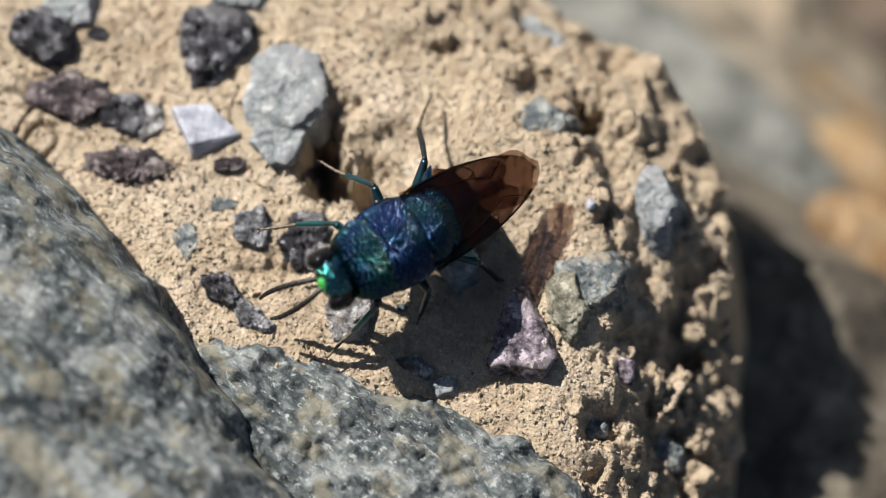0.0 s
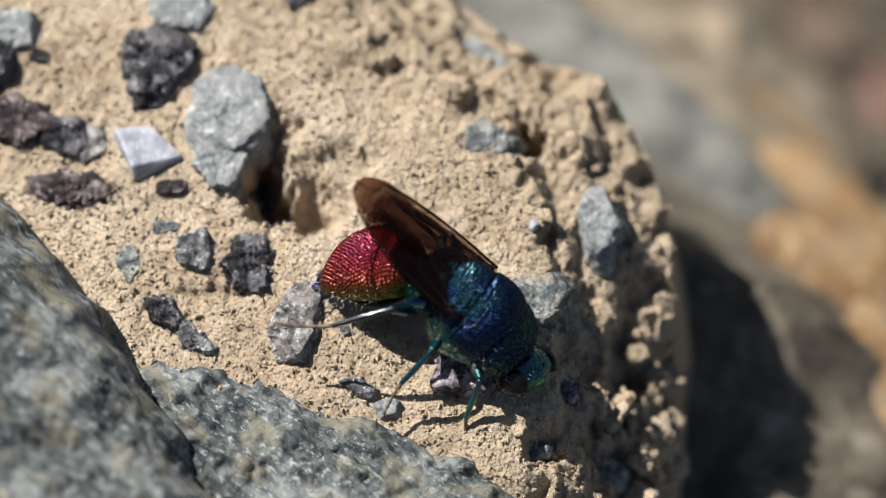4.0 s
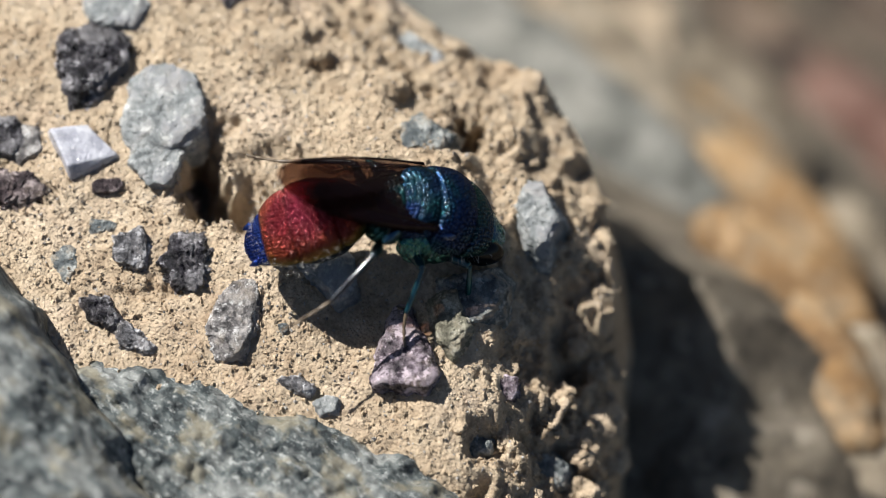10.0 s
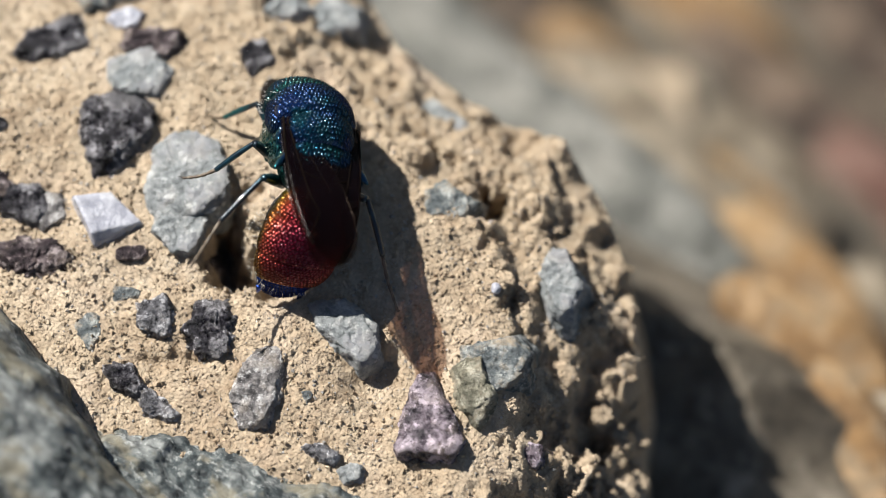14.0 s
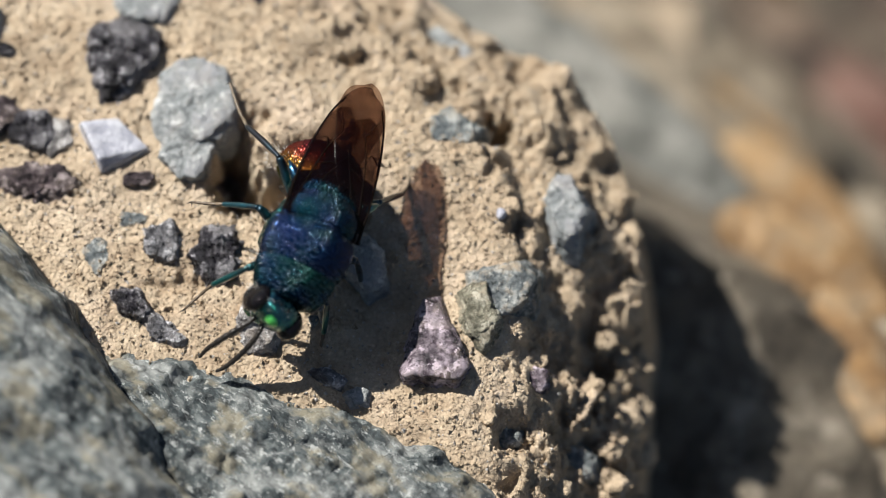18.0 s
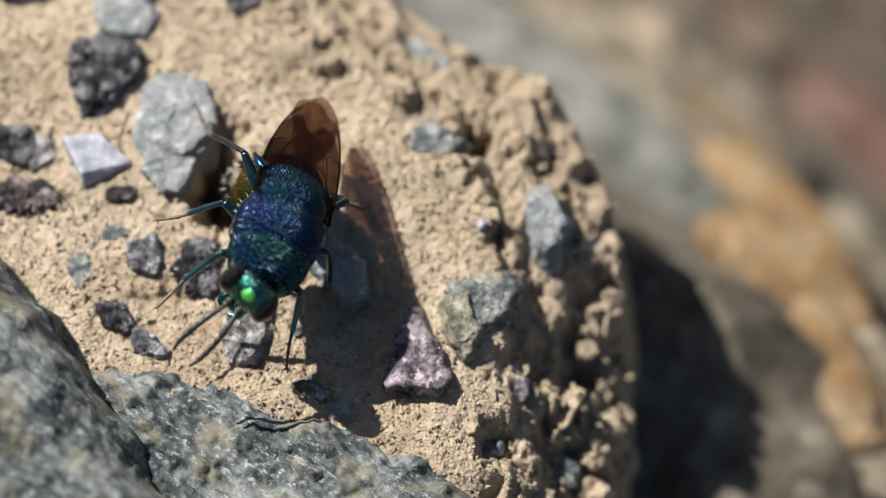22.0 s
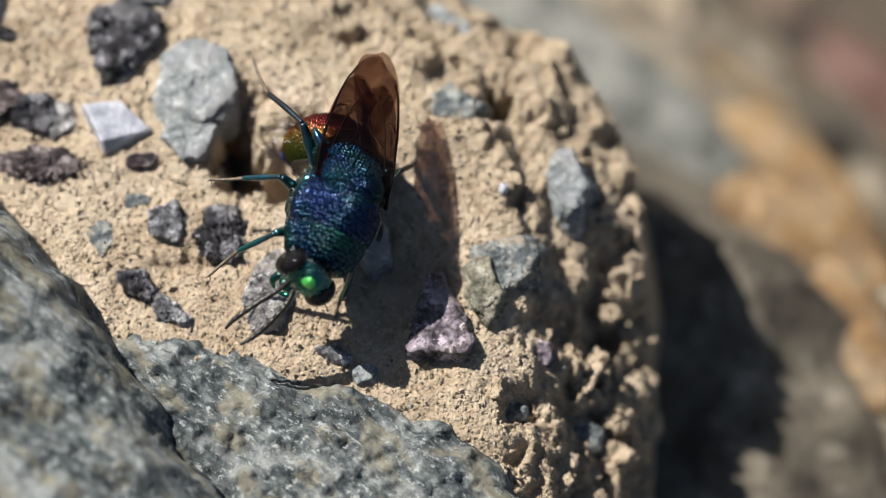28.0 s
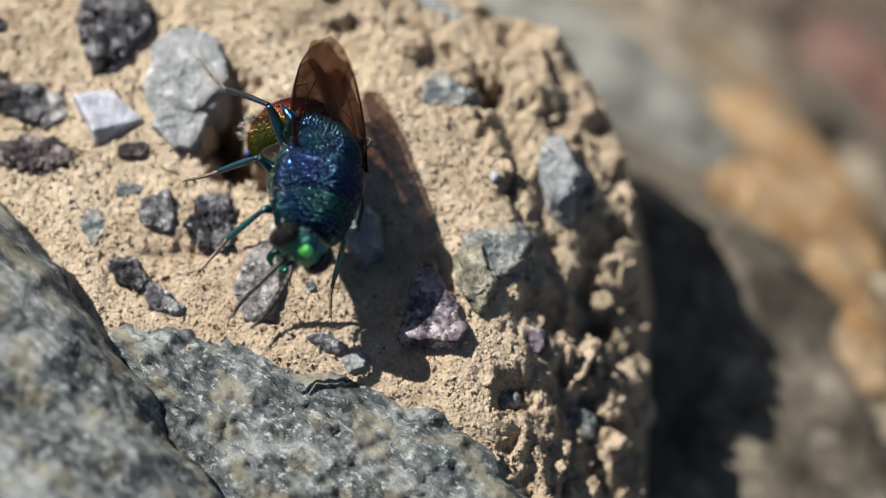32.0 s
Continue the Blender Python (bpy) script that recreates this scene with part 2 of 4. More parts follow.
def fbm(x, y, seed=0, octaves=4, gain=0.5):
    total, amp = 0.0, 1.0
    for k in range(octaves):
        ca, sa = math.cos(0.7 * k), math.sin(0.7 * k)
        total = total + amp * vnoise((ca * x - sa * y) * 2 ** k, (sa * x + ca * y) * 2 ** k, seed + 13 * k)
        amp *= gain
    return total


def lumps(x, y, seed=0):
    """Distance to the nearest of scattered points: round clods with creases between."""
    ix, iy = np.floor(x), np.floor(y)
    best = np.full(np.shape(x), 9.0)
    for dx in (-1, 0, 1):
        for dy in (-1, 0, 1):
            px = ix + dx + lattice(ix + dx, iy + dy, seed)
            py = iy + dy + lattice(ix + dx, iy + dy, seed + 5)
            best = np.minimum(best, (px - x) ** 2 + (py - y) ** 2)
    return np.sqrt(best)


def ease(a, b, v):
    u = np.clip((v - a) / (b - a), 0, 1)
    return u * u * (3 - 2 * u)


def outside(x, y, line):
    """Signed distance from an open line of points; positive on its left-hand side."""
    best, sign = np.full(np.shape(x), 1e9), np.ones(np.shape(x))
    for (ax, ay), (bx, by) in zip(line, line[1:]):
        ux, uy = bx - ax, by - ay
        s = np.clip(((x - ax) * ux + (y - ay) * uy) / (ux * ux + uy * uy), 0, 1)
        qx, qy = x - ax - s * ux, y - ay - s * uy
        d = np.hypot(qx, qy)
        near = d < best
        best = np.where(near, d, best)
        sign = np.where(near, np.where(qx * uy - qy * ux < 0, 1.0, -1.0), sign)
    return best * sign


def mesh_of(name, verts, faces, material, smooth=True):
    me = bpy.data.meshes.new(name)
    me.from_pydata([tuple(v) for v in verts], [], [tuple(int(i) for i in q) for q in faces])
    me.materials.append(material)
    me.polygons.foreach_set("use_smooth", [smooth] * len(me.polygons))
    me.update()
    return me


def slab(name, xs, ys, height, base, material):
    """A solid block in millimetres whose top is height(x, y), with walls down to base."""
    gx, gy = np.meshgrid(xs, ys)
    gz = np.maximum(height(gx, gy), base)
    nx, ny = len(xs), len(ys)
    top = np.stack([gx, gy, gz], -1).reshape(-1, 3)
    i = np.arange(nx * ny).reshape(ny, nx)
    faces = np.stack([i[:-1, :-1], i[:-1, 1:], i[1:, 1:], i[1:, :-1]], -1).reshape(-1, 4).tolist()
    ring = list(i[0, :]) + list(i[1:, -1]) + list(i[-1, -2::-1]) + list(i[-2:0:-1, 0])
    low = top[ring].copy()
    low[:, 2] = base - 1.0
    n0 = nx * ny
    count = len(ring)
    for k in range(count):
        m = (k + 1) % count
        faces.append((ring[k], n0 + k, n0 + m, ring[m]))
    faces.append(tuple(n0 + k for k in range(count - 1, -1, -1)))
    return mesh_of(name, np.concatenate([top, low]) * MM, faces, material)


def spot(x, y, z, rx=0, ry=0, rz=0):
    return pose(x * MM, y * MM, z * MM, rx, ry, rz)


def part(name, mesh, parent, at=None, label=""):
    ob = new(name, mesh)
    ob.parent = parent
    if at is not None:
        ob.matrix_basis = at
    if label:
        ob["label"] = label
    return ob


# ---------------------------------------------------------------- the bank of dry earth
RIM = [(-9.0, 21.1), (-4.8, 16.7), (-3.2, 13.3), (-1.0, 11.5), (1.5, 9.8), (3.9, 8.6), (5.5, 6.0), (6.4, 3.0), (6.9, -0.5), (6.9, -4.1), (6.6, -7.9), (6.2, -22.9)]
HOLLOWS = [(-10.2, 3.6, 0.8, 1.8, 4.4), (-9.4, 1.75, 1.4, 0.55, 2.4), (-8.1, 1.8, 1.6, 1.2, 0.9), (-7.2, 3.2, 1.8, 1.5, 0.6),
           (0.6, 5.3, 0.75, 0.85, 2.6), (-5.2, 8.3, 0.55, 0.28, 0.7), (-1.95, 7.5, 0.2, 0.6, 0.7), (-9.2, 5.6, 0.9, 0.35, 0.5),
           (-3.2, -2.6, 2.2, 1.6, 0.7), (2.8, -4.0, 0.9, 0.9, 1.2), (4.6, -3.2, 0.8, 1.5, 1.3), (1.2, -7.6, 0.7, 0.8, 1.0),
           (3.6, -7.4, 0.7, 1.1, 1.2), (0.2, 3.4, 0.3, 0.7, 0.5), (1.35, 0.7, 0.25, 0.5, 0.4), (-12.2, -1.7, 1.3, 0.25, 0.3)]


def terraces(x, y, u):
    """The crumbling side goes down in broken steps: flat treads and short steep risers."""
    v = (u + 6.0) / 6.0 * 4.0 + 0.8 * fbm(x * 0.33, y * 0.33, 101, 3) + 0.7 * fbm(x * 1.1, y * 1.1, 107, 3, 0.6)
    v = np.maximum(v, 0)
    return 0.8 * (np.floor(v) + ease(0.4, 1.0, v - np.floor(v)))


def bank_top(x, y):
    u = outside(x, y, RIM)
    low = ease(3.0, -4.0, y)
    z = -(0.020 + 0.035 * low) * np.maximum(0, np.minimum(u, 0) + 5.5 + 2.5 * low) ** 2 - 9.0 * np.maximum(0, u)
    z = z - 0.02 * np.maximum(0, y - 8.0) ** 2
    z = z - 0.035 * np.maximum(0, -6.0 - y) ** 1.5
    wx, wy = x + 0.9 * fbm(x * 0.9, y * 0.9, 41, 3), y + 0.9 * fbm(x * 0.9, y * 0.9, 43, 3)
    rough = ease(-9, -2, u) * 0.8 + 0.2
    z = z + 0.55 * fbm(x * 0.25, y * 0.25, 3, 3) + 0.5 * rough * fbm(x * 0.7, y * 0.7, 8, 5, 0.55)
    crumb = ease(-5.0, -0.5, u - 0.30 * np.minimum(0, y + 2.0)) * (0.35 + 0.65 * ease(3.0, -2.0, y))
    z = z + crumb * (0.9 * np.maximum(0, 0.6 - lumps(wx * 0.5, wy * 0.5, 4)) + 0.5 * np.maximum(0, 0.5 - lumps(wx * 1.2, wy * 1.1, 14)) + 1.1 * fbm(wx * 0.8, wy * 0.8, 91, 4, 0.6))
    z = z - crumb * 2.6 * np.maximum(0, np.abs(fbm(wx * 0.45, wy * 0.45, 61, 2)) - 0.22)
    z = z - 0.5 * np.maximum(0, 0.035 - np.abs(fbm(x * 0.45, y * 0.45, 47, 2))) / 0.035 * ease(0.05, 0.3, fbm(x * 0.2, y * 0.2, 49, 2))
    z = z + (0.05 + 0.12 * rough) * np.maximum(0, 0.55 - lumps(wx * 2.3, wy * 2.3, 9)) + 0.10 * fbm(x * 3.6, y * 3.6, 21, 3, 0.65)
    z = z - terraces(x, y, u)
    for hx, hy, rx, ry, deep in HOLLOWS:
        q = ((x - hx + 0.7 * fbm(x * 1.1, y * 1.1, 31, 4, 0.6)) / rx) ** 2 + ((y - hy + 0.7 * fbm(x * 1.1, y * 1.1, 37, 4, 0.6)) / ry) ** 2
        z = z - deep * np.exp(-q ** 2)
    return z


def bank_z(x, y):
    return float(bank_top(np.array([float(x)]), np.array([float(y)]))[0])


bank = new("dirt_bank", slab("dirt_bank", np.arange(-30, 10.5, 0.11), np.arange(-24, 24.01, 0.11), bank_top, -34.0, DIRT))
tagged(bank, "crumbly bank of dry tan loam holding small stones", "earth", kind="structure")


# the slope behind and below the bank: one sheet out to the horizon
def slope_top(x, y):
    fall = np.maximum(0, 0.5 * x + y - 8.3) + 0.35 * np.maximum(0, x - 11.8)
    z = -11.8 - 55.0 * (1 - np.exp(-fall / 30.0))
    near = np.exp(-(np.hypot(x, y) / 150.0) ** 2)
    return z + near * (1.2 * fbm(x * 0.12, y * 0.12, 51, 4) + 0.8 * fbm(x * 0.5, y * 0.5, 57, 3))


def graded(lo, hi, fine, reach):
    inner = np.arange(lo, hi + 0.01, fine)
    out = np.geomspace(fine, reach, 42).cumsum()
    return np.concatenate([lo - out[::-1], inner, hi + out])


gxs, gys = graded(-40, 60, 0.7, 15000.0), graded(-40, 80, 0.7, 15000.0)
ground = new("ground", slab("ground", gxs, gys, slope_top, -90.0, SLOPE))
tagged(ground, "stony brown hillside soil falling away behind", "ground", kind="structure")


# ---------------------------------------------------------------- stones
def stone_mesh(name, size, material, seed, faces=15, sharp=60.0, wobble=0.07, level=4, flat=0.8, cuts=()):
    """A stone of the given full size in mm: a many-sided block with worn edges and a rough skin."""
    rng = random.Random(seed)
    bm = bmesh.new()
    bmesh.ops.create_icosphere(bm, subdivisions=level, radius=1.0)
    planes = []
    for k in range(faces):
        v = Vector((rng.gauss(0, 1), rng.gauss(0, 1), rng.gauss(0, 1))).normalized()
        planes.append((v, rng.uniform(0.70, 1.0)))
    for ang, far in cuts:
        planes.append((Vector((math.cos(radians(ang)), math.sin(radians(ang)), 0.12)).normalized(), far))
    if flat:
        planes.append((Vector((rng.uniform(-0.2, 0.2), rng.uniform(-0.2, 0.2), 1)).normalized(), flat))
    off = Vector((rng.uniform(0, 50), rng.uniform(0, 50), rng.uniform(0, 50)))
    lo, hi = Vector((9, 9, 9)), Vector((-9, -9, -9))
    for v in bm.verts:
        d = v.co.normalized()
        total = 1.0
        for nrm, far in planes:
            c = d.dot(nrm)
            if c > 0.05:
                total += (c / far) ** sharp
        r = total ** (-1.0 / sharp)
        r *= 1 + wobble * (0.9 * noise.noise(d * 1.7 + off) + 0.5 * noise.noise(d * 4.5 + off) + 0.45 * noise.noise(d * 10 + off) + 0.3 * noise.noise(d * 20 + off))
        v.co = d * r
        for a in range(3):
            lo[a], hi[a] = min(lo[a], v.co[a]), max(hi[a], v.co[a])
    for v in bm.verts:
        v.co = Vector([((v.co[a] - lo[a]) / (hi[a] - lo[a]) - 0.5) * size[a] * MM for a in range(3)])
    me = bpy.data.meshes.new(name)
    for f in bm.faces:
        f.smooth = True
    bm.to_mesh(me)
    bm.free()
    me.materials.append(material)
    return me


def stone(name, label, x, y, size, material, seed, turn=0.0, sink=0.5, tilt=(0, 0), **shape):
    z = bank_z(x, y) + size[2] * (0.5 - sink)
    ob = new(name, stone_mesh(name, size, material, seed, **shape))
    ob.matrix_basis = pose(x * MM, y * MM, z * MM, tilt[0], tilt[1], turn)
    return tagged(ob, label, "stone")




def chip(name, label, x, y, sides, up, material, seed, lean=(0.0, 0.0), flare=0.35, rough=1.0, level=5, bevels=7, lift=0.0, category="stone"):
    """A broken stone set in the earth: flat fracture faces round it at the given angles and reaches in mm,
    a leaning top face, split edges and a rough crystalline skin."""
    rng = random.Random(seed)
    reach = max(r for a, r in sides)
    planes = [(Vector((math.cos(radians(a)), math.sin(radians(a)), flare * rng.uniform(0.5, 1.5))), r) for a, r in sides]
    planes.append((Vector((lean[0], lean[1], 1.0)), up))
    planes.append((Vector((0, 0, -1.0)), up + 1.2))
    for k in range(bevels):
        a, r = rng.choice(sides)
        a = radians(a + rng.uniform(-25, 25))
        steep = rng.uniform(0.6, 1.8)
        planes.append((Vector((math.cos(a), math.sin(a), steep)), (r + steep * up) * rng.uniform(0.80, 0.93)))
    off = Vector((rng.uniform(0, 50), rng.uniform(0, 50), rng.uniform(0, 50)))
    bm = bmesh.new()
    bmesh.ops.create_icosphere(bm, subdivisions=level, radius=1.0)
    for v in bm.verts:
        d = Vector((v.co.x * reach, v.co.y * reach, v.co.z * (up + 0.3)))
        d += 0.10 * reach * Vector((noise.noise(d * 1.3 + off), noise.noise(d * 1.3 - off), 0))
        s = min(far / c for c, far in ((d.dot(n), far) for n, far in planes) if c > 1e-6)
        q = d * s
        step = noise.voronoi(q * 1.1 + off, distance_metric="DISTANCE", exponent=2.5)[0]
        skin = 0.16 * (step[1] - step[0] - 0.3) + 0.16 * noise.noise(q * 0.9 + off) + 0.10 * noise.noise(q * 2.3 + off) + 0.11 * noise.noise(q * 5.0 - off) + 0.075 * noise.noise(q * 11.0 + off)
        v.co = (q + d.normalized() * skin * rough * min(1.0, 0.35 + reach * 0.35)) * MM
    me = bpy.data.meshes.new(name)
    for f in bm.faces:
        f.smooth = True
    bm.to_mesh(me)
    bm.free()
    me.materials.append(material)
    ob = new(name, me)
    u = float(outside(np.array([float(x)]), np.array([float(y)]), RIM)[0])
    y = y + 0.33 * min(2.2, max(0.0, 0.45 * (u + 5.5)))  # set further back where the side lies deeper
    ob.matrix_basis = spot(x, y, bank_z(x, y) + lift)
    return tagged(ob, label, category)

# set in the earth beside the burrow
chip("pebble", "dark purple-black stone with pale grey flecks set in the earth", -14.78, 8.06, [(-160, 1.5), (-96, 2.15), (-41, 1.5), (-8, 1.56), (31, 1.89), (70, 1.86), (121, 1.73), (173, 1.53)], 0.75, DARK_STONE, 11, lean=(0.15, 0.1), rough=1.5)
chip("pebble", "pale green-grey stone half buried in loam", -13.9, 10.5, [(-150, 1.2), (-90, 0.9), (-30, 1.2), (40, 1.3), (100, 1.1), (170, 1.3)], 0.35, PALE_STONE, 12)
chip("pebble", "pale blue-grey cracked pebble beside the burrow hollow", -11.78, 5.95, [(-151, 1.92), (-83, 1.76), (-27, 1.88), (1, 1.69), (30, 1.78), (68, 1.94), (105, 1.98), (140, 1.84), (171, 1.6)], 0.5, PALE_STONE, 13, lean=(-0.04, 0.06), rough=1.0, flare=0.12, bevels=4)
chip("pebble", "pale blue-grey broken stone leaning over the burrow hollow", -12.04, 3.81, [(-141, 0.98), (-80, 1.17), (-22, 0.95), (35, 1.2), (91, 0.89), (165, 1.1)], 0.45, PALE_STONE, 14, rough=0.9, flare=0.1, bevels=4)
chip("quartz_crystal", "milky white angular quartz chip on loam", -15.09, 4.28, [(-155, 0.98), (-61, 1.02), (45, 0.93), (99, 1.04)], 0.62, WHITE_STONE, 21, lean=(0.22, 0.1), rough=0.12, bevels=3, flare=0.2)
# dark stone side; its black colour also stands in for the overhanging pebble's shade
chip("pebble", "dark stone in the burrow wall, its black also painting the pebble's shade", -11.05, 3.1, [(0, 0.5), (51, 0.8), (129, 0.96), (165, 0.62), (243, 1.0), (311, 1.02)], 0.72, DARK_STONE, 71, rough=1.2, level=4, lift=-1.1)
chip("pebble", "small dark flat stone in loam", -13.97, 2.75, [(-179, 0.69), (-93, 0.35), (-55, 0.43), (29, 0.62), (107, 0.32)], 0.22, BROWN_STONE, 22, level=4)
chip("pebble", "long plum-brown slate stone in loam", -18.19, 2.57, [(-105, 0.78), (-62, 1.19), (36, 1.45), (84, 0.79), (100, 0.88), (164, 1.82)], 0.4, BROWN_STONE, 23, rough=1.4)
chip("pebble", "black slate stone with a grey edge", -18.4, 4.95, [(-178, 1.08), (-105, 0.87), (-42, 1.03), (22, 1.01), (100, 0.85)], 0.4, DARK_STONE, 24, rough=1.3)
chip("pebble", "grey-brown speckled chip in loam", -17.4, 4.58, [(-138, 0.78), (-58, 0.68), (10, 0.65), (82, 0.83), (156, 0.59)], 0.22, SPECKLE_STONE, 25, level=4)
chip("pebble", "plum-black slate stone lying in loam", -20.5, 5.6, [(-110, 1.04), (-60, 1.17), (-10, 1.95), (60, 1.17), (110, 1.10), (175, 2.08)], 0.5, BROWN_STONE, 26, rough=1.4)
chip("pebble", "dark grey schist stone in loam", -22.0, 8.2, [(-120, 1.1), (-60, 1.3), (0, 1.4), (50, 1.2), (110, 1.2), (180, 1.4)], 0.7, DARK_STONE, 27, rough=1.4)
chip("pebble", "pale grey rounded stone in loam", -20.9, 9.6, [(8, 1.08), (79, 0.89), (148, 1.03), (205, 0.99), (275, 1.0)], 0.48, PALE_STONE, 28, rough=1.2, level=5)
chip("pebble", "small black stone on the loam", -19.6, 8.4, [(-15, 0.41), (55, 0.31), (118, 0.33), (136, 0.33), (218, 0.39), (268, 0.29), (308, 0.39)], 0.18, DARK_STONE, 29, rough=1.2, level=4)
chip("pebble", "grey angular stone with sparkling grains", -12.93, 0.03, [(-173, 0.83), (-124, 0.79), (-82, 0.98), (-15, 0.8), (28, 0.81), (108, 0.83)], 0.55, SLATE_STONE, 31, rough=1.2, lean=(0.15, -0.2))
chip("pebble", "dark grey cracked stone in loam", -10.69, -0.49, [(-157, 1.1), (-115, 1.21), (-50, 1.29), (-10, 1.03), (32, 1.06), (101, 1.4), (155, 1.02)], 0.55, DARK_STONE, 32, rough=1.9)
chip("pebble", "charcoal schist chip in loam", -14.08, -2.63, [(-149, 0.59), (-117, 0.57), (-44, 0.98), (39, 0.55), (73, 0.63), (111, 0.92)], 0.5, DARK_STONE, 33, rough=1.4)
chip("pebble", "grey end of a broken schist chip", -12.78, -3.76, [(-171, 0.68), (-111, 0.54), (-77, 0.77), (-20, 0.95), (47, 0.43), (101, 0.9)], 0.4, SLATE_STONE, 34, rough=1.2)
chip("pebble", "pale speckled granite stone in loam", -8.73, -2.95, [(-155, 1.35), (-97, 1.78), (-27, 1.1), (-11, 0.98), (17, 1.39), (92, 1.66), (160, 1.06)], 0.5, SPECKLE_STONE, 35, lean=(0.05, 0.08))
chip("pebble", "tiny dark grit stone on loam", -6.75, -3.3, [(-15, 0.24), (70, 0.27), (112, 0.23), (180, 0.25), (231, 0.27), (295, 0.24)], 0.14, BLUE_STONE, 36, rough=1.2, level=4)
chip("pebble", "long dark splinter of slate", -6.3, -5.65, [(-108, 0.35), (-25, 0.9), (60, 0.4), (85, 0.38), (160, 0.95)], 0.35, SLATE_STONE, 37, level=4)
chip("pebble", "pale green-grey chip on loam", -5.0, -6.5, [(-150, 0.5), (-80, 0.48), (-10, 0.55), (70, 0.45), (130, 0.5)], 0.4, PALE_STONE, 38, level=4)
chip("pebble", "pale grey flat stone under the wasp", -5.3, -0.35, [(-130, 0.95), (-48, 1.85), (0, 1.35), (48, 0.95), (100, 1.25), (132, 1.8), (-165, 1.25)], 0.5, PALE_STONE, 39, rough=0.9, lift=0.25)
chip("pebble", "triangular mauve quartzite stone with glinting faces", -1.9, -4.55, [(-96, 1.5), (-38, 1.75), (24, 1.12), (92, 2.25), (162, 1.08), (-150, 1.75)], 0.7, PURPLE_STONE, 46, lean=(-0.1, 0.15), rough=0.9, bevels=2, flare=0.12)
chip("pebble", "blue-green grey stone in the bank", 0.84, -2.0, [(-118, 1.23), (-62, 1.10), (-10, 1.30), (40, 1.43), (101, 1.10), (-180, 1.43)], 0.5, BLUE_STONE, 41, lift=0.15)
chip("pebble", "dusty grey-green stone in the bank", -0.05, -3.15, [(-178, 0.68), (-133, 1.02), (-28, 0.92), (19, 0.72), (129, 1.16)], 0.4, OLIVE_STONE, 42, lift=0.15)
chip("pebble", "grey stone beneath a small overhang", -1.2, 4.9, [(-160, 1.0), (-95, 0.6), (-30, 1.1), (60, 0.8), (120, 0.9)], 0.25, BLUE_STONE, 43, rough=1.3)
chip("pebble", "pale bluish stone on the bank edge", 3.5, 1.5, [(-159, 0.8), (-127, 1.3), (-75, 1.6), (-20, 1.0), (27, 0.9), (74, 1.5), (150, 1.1)], 0.6, PALE_STONE, 44, lift=0.1)
chip("pebble", "white quartz stone at the bank's rim", -1.3, 9.2, [(-2, 1.02), (52, 0.48), (119, 1.08), (191, 1.01), (252, 0.7), (314, 1.13)], 0.42, PALE_STONE, 45, rough=1.2, level=5)
stone("quartz_grain", "tiny clear glinting quartz grain", 0.85, 1.3, (0.42, 0.5, 0.5), WHITE_STONE, 47, 0, 0.3, level=3)
stone("quartz_grain", "tiny glinting quartz grain in the burrow", -10.4, 2.9, (0.45, 0.6, 0.5), WHITE_STONE, 48, 0, 0.2, level=3)
chip("pebble", "blue-grey stone on the crest", -15.5, 14.9, [(12, 1.64), (62, 1.45), (155, 1.39), (229, 1.44), (286, 1.14)], 0.66, BLUE_STONE, 51, rough=1.2, level=5)
chip("quartz_crystal", "white quartz chip on the crest", -14.5, 13.2, [(-16, 0.72), (59, 0.66), (116, 0.57), (167, 0.77), (236, 0.57), (294, 0.53)], 0.30, WHITE_STONE, 52, rough=1.2, level=4)
chip("pebble", "dark flat stone on the crest", -17.5, 12.2, [(12, 1.47), (51, 1.35), (110, 0.8), (152, 1.15), (221, 1.59), (274, 0.82), (295, 0.92)], 0.39, DARK_STONE, 53, rough=1.2, level=5)
chip("pebble", "dark plum stone on the crest", -13.4, 12.05, [(-2, 1.28), (86, 0.64), (133, 1.11), (224, 1.02), (305, 0.99)], 0.36, BROWN_STONE, 54, rough=1.2, level=5)
chip("pebble", "dark stone half buried on the crest", -9.0, 11.6, [(17, 0.64), (89, 0.73), (128, 0.68), (201, 0.75), (303, 0.8)], 0.30, DARK_STONE, 55, rough=1.2, level=4)
chip("pebble", "pale stone on the crest", -8.1, 13.8, [(-17, 1.04), (44, 0.89), (118, 0.81), (139, 0.93), (199, 0.95), (259, 0.62), (311, 0.77)], 0.42, PALE_STONE, 56, rough=1.2, level=5)
chip("pebble", "white stone on the crest edge", -5.9, 13.4, [(-4, 1.15), (62, 0.92), (143, 1.02), (213, 1.22), (283, 0.78)], 0.51, PALE_STONE, 57, rough=1.2, level=5)
chip("pebble", "mauve chip below the quartzite stone", 2.3, -5.5, [(-10, 0.48), (68, 0.48), (91, 0.56), (170, 0.49), (197, 0.4), (261, 0.52), (311, 0.5)], 0.27, PURPLE_STONE, 58, rough=1.2, level=4)
chip("pebble", "blue-grey chip low on the bank", 0.9, -7.8, [(-14, 0.67), (70, 0.53), (136, 0.53), (220, 0.7), (287, 0.54)], 0.30, BLUE_STONE, 59, rough=1.2, level=4)
chip("pebble", "grey-tan stone low on the bank", 3.9, -8.6, [(-7, 0.87), (50, 0.87), (133, 1.02), (163, 1.03), (225, 0.95), (287, 0.79)], 0.45, BLUE_STONE, 60, rough=1.2, level=5)
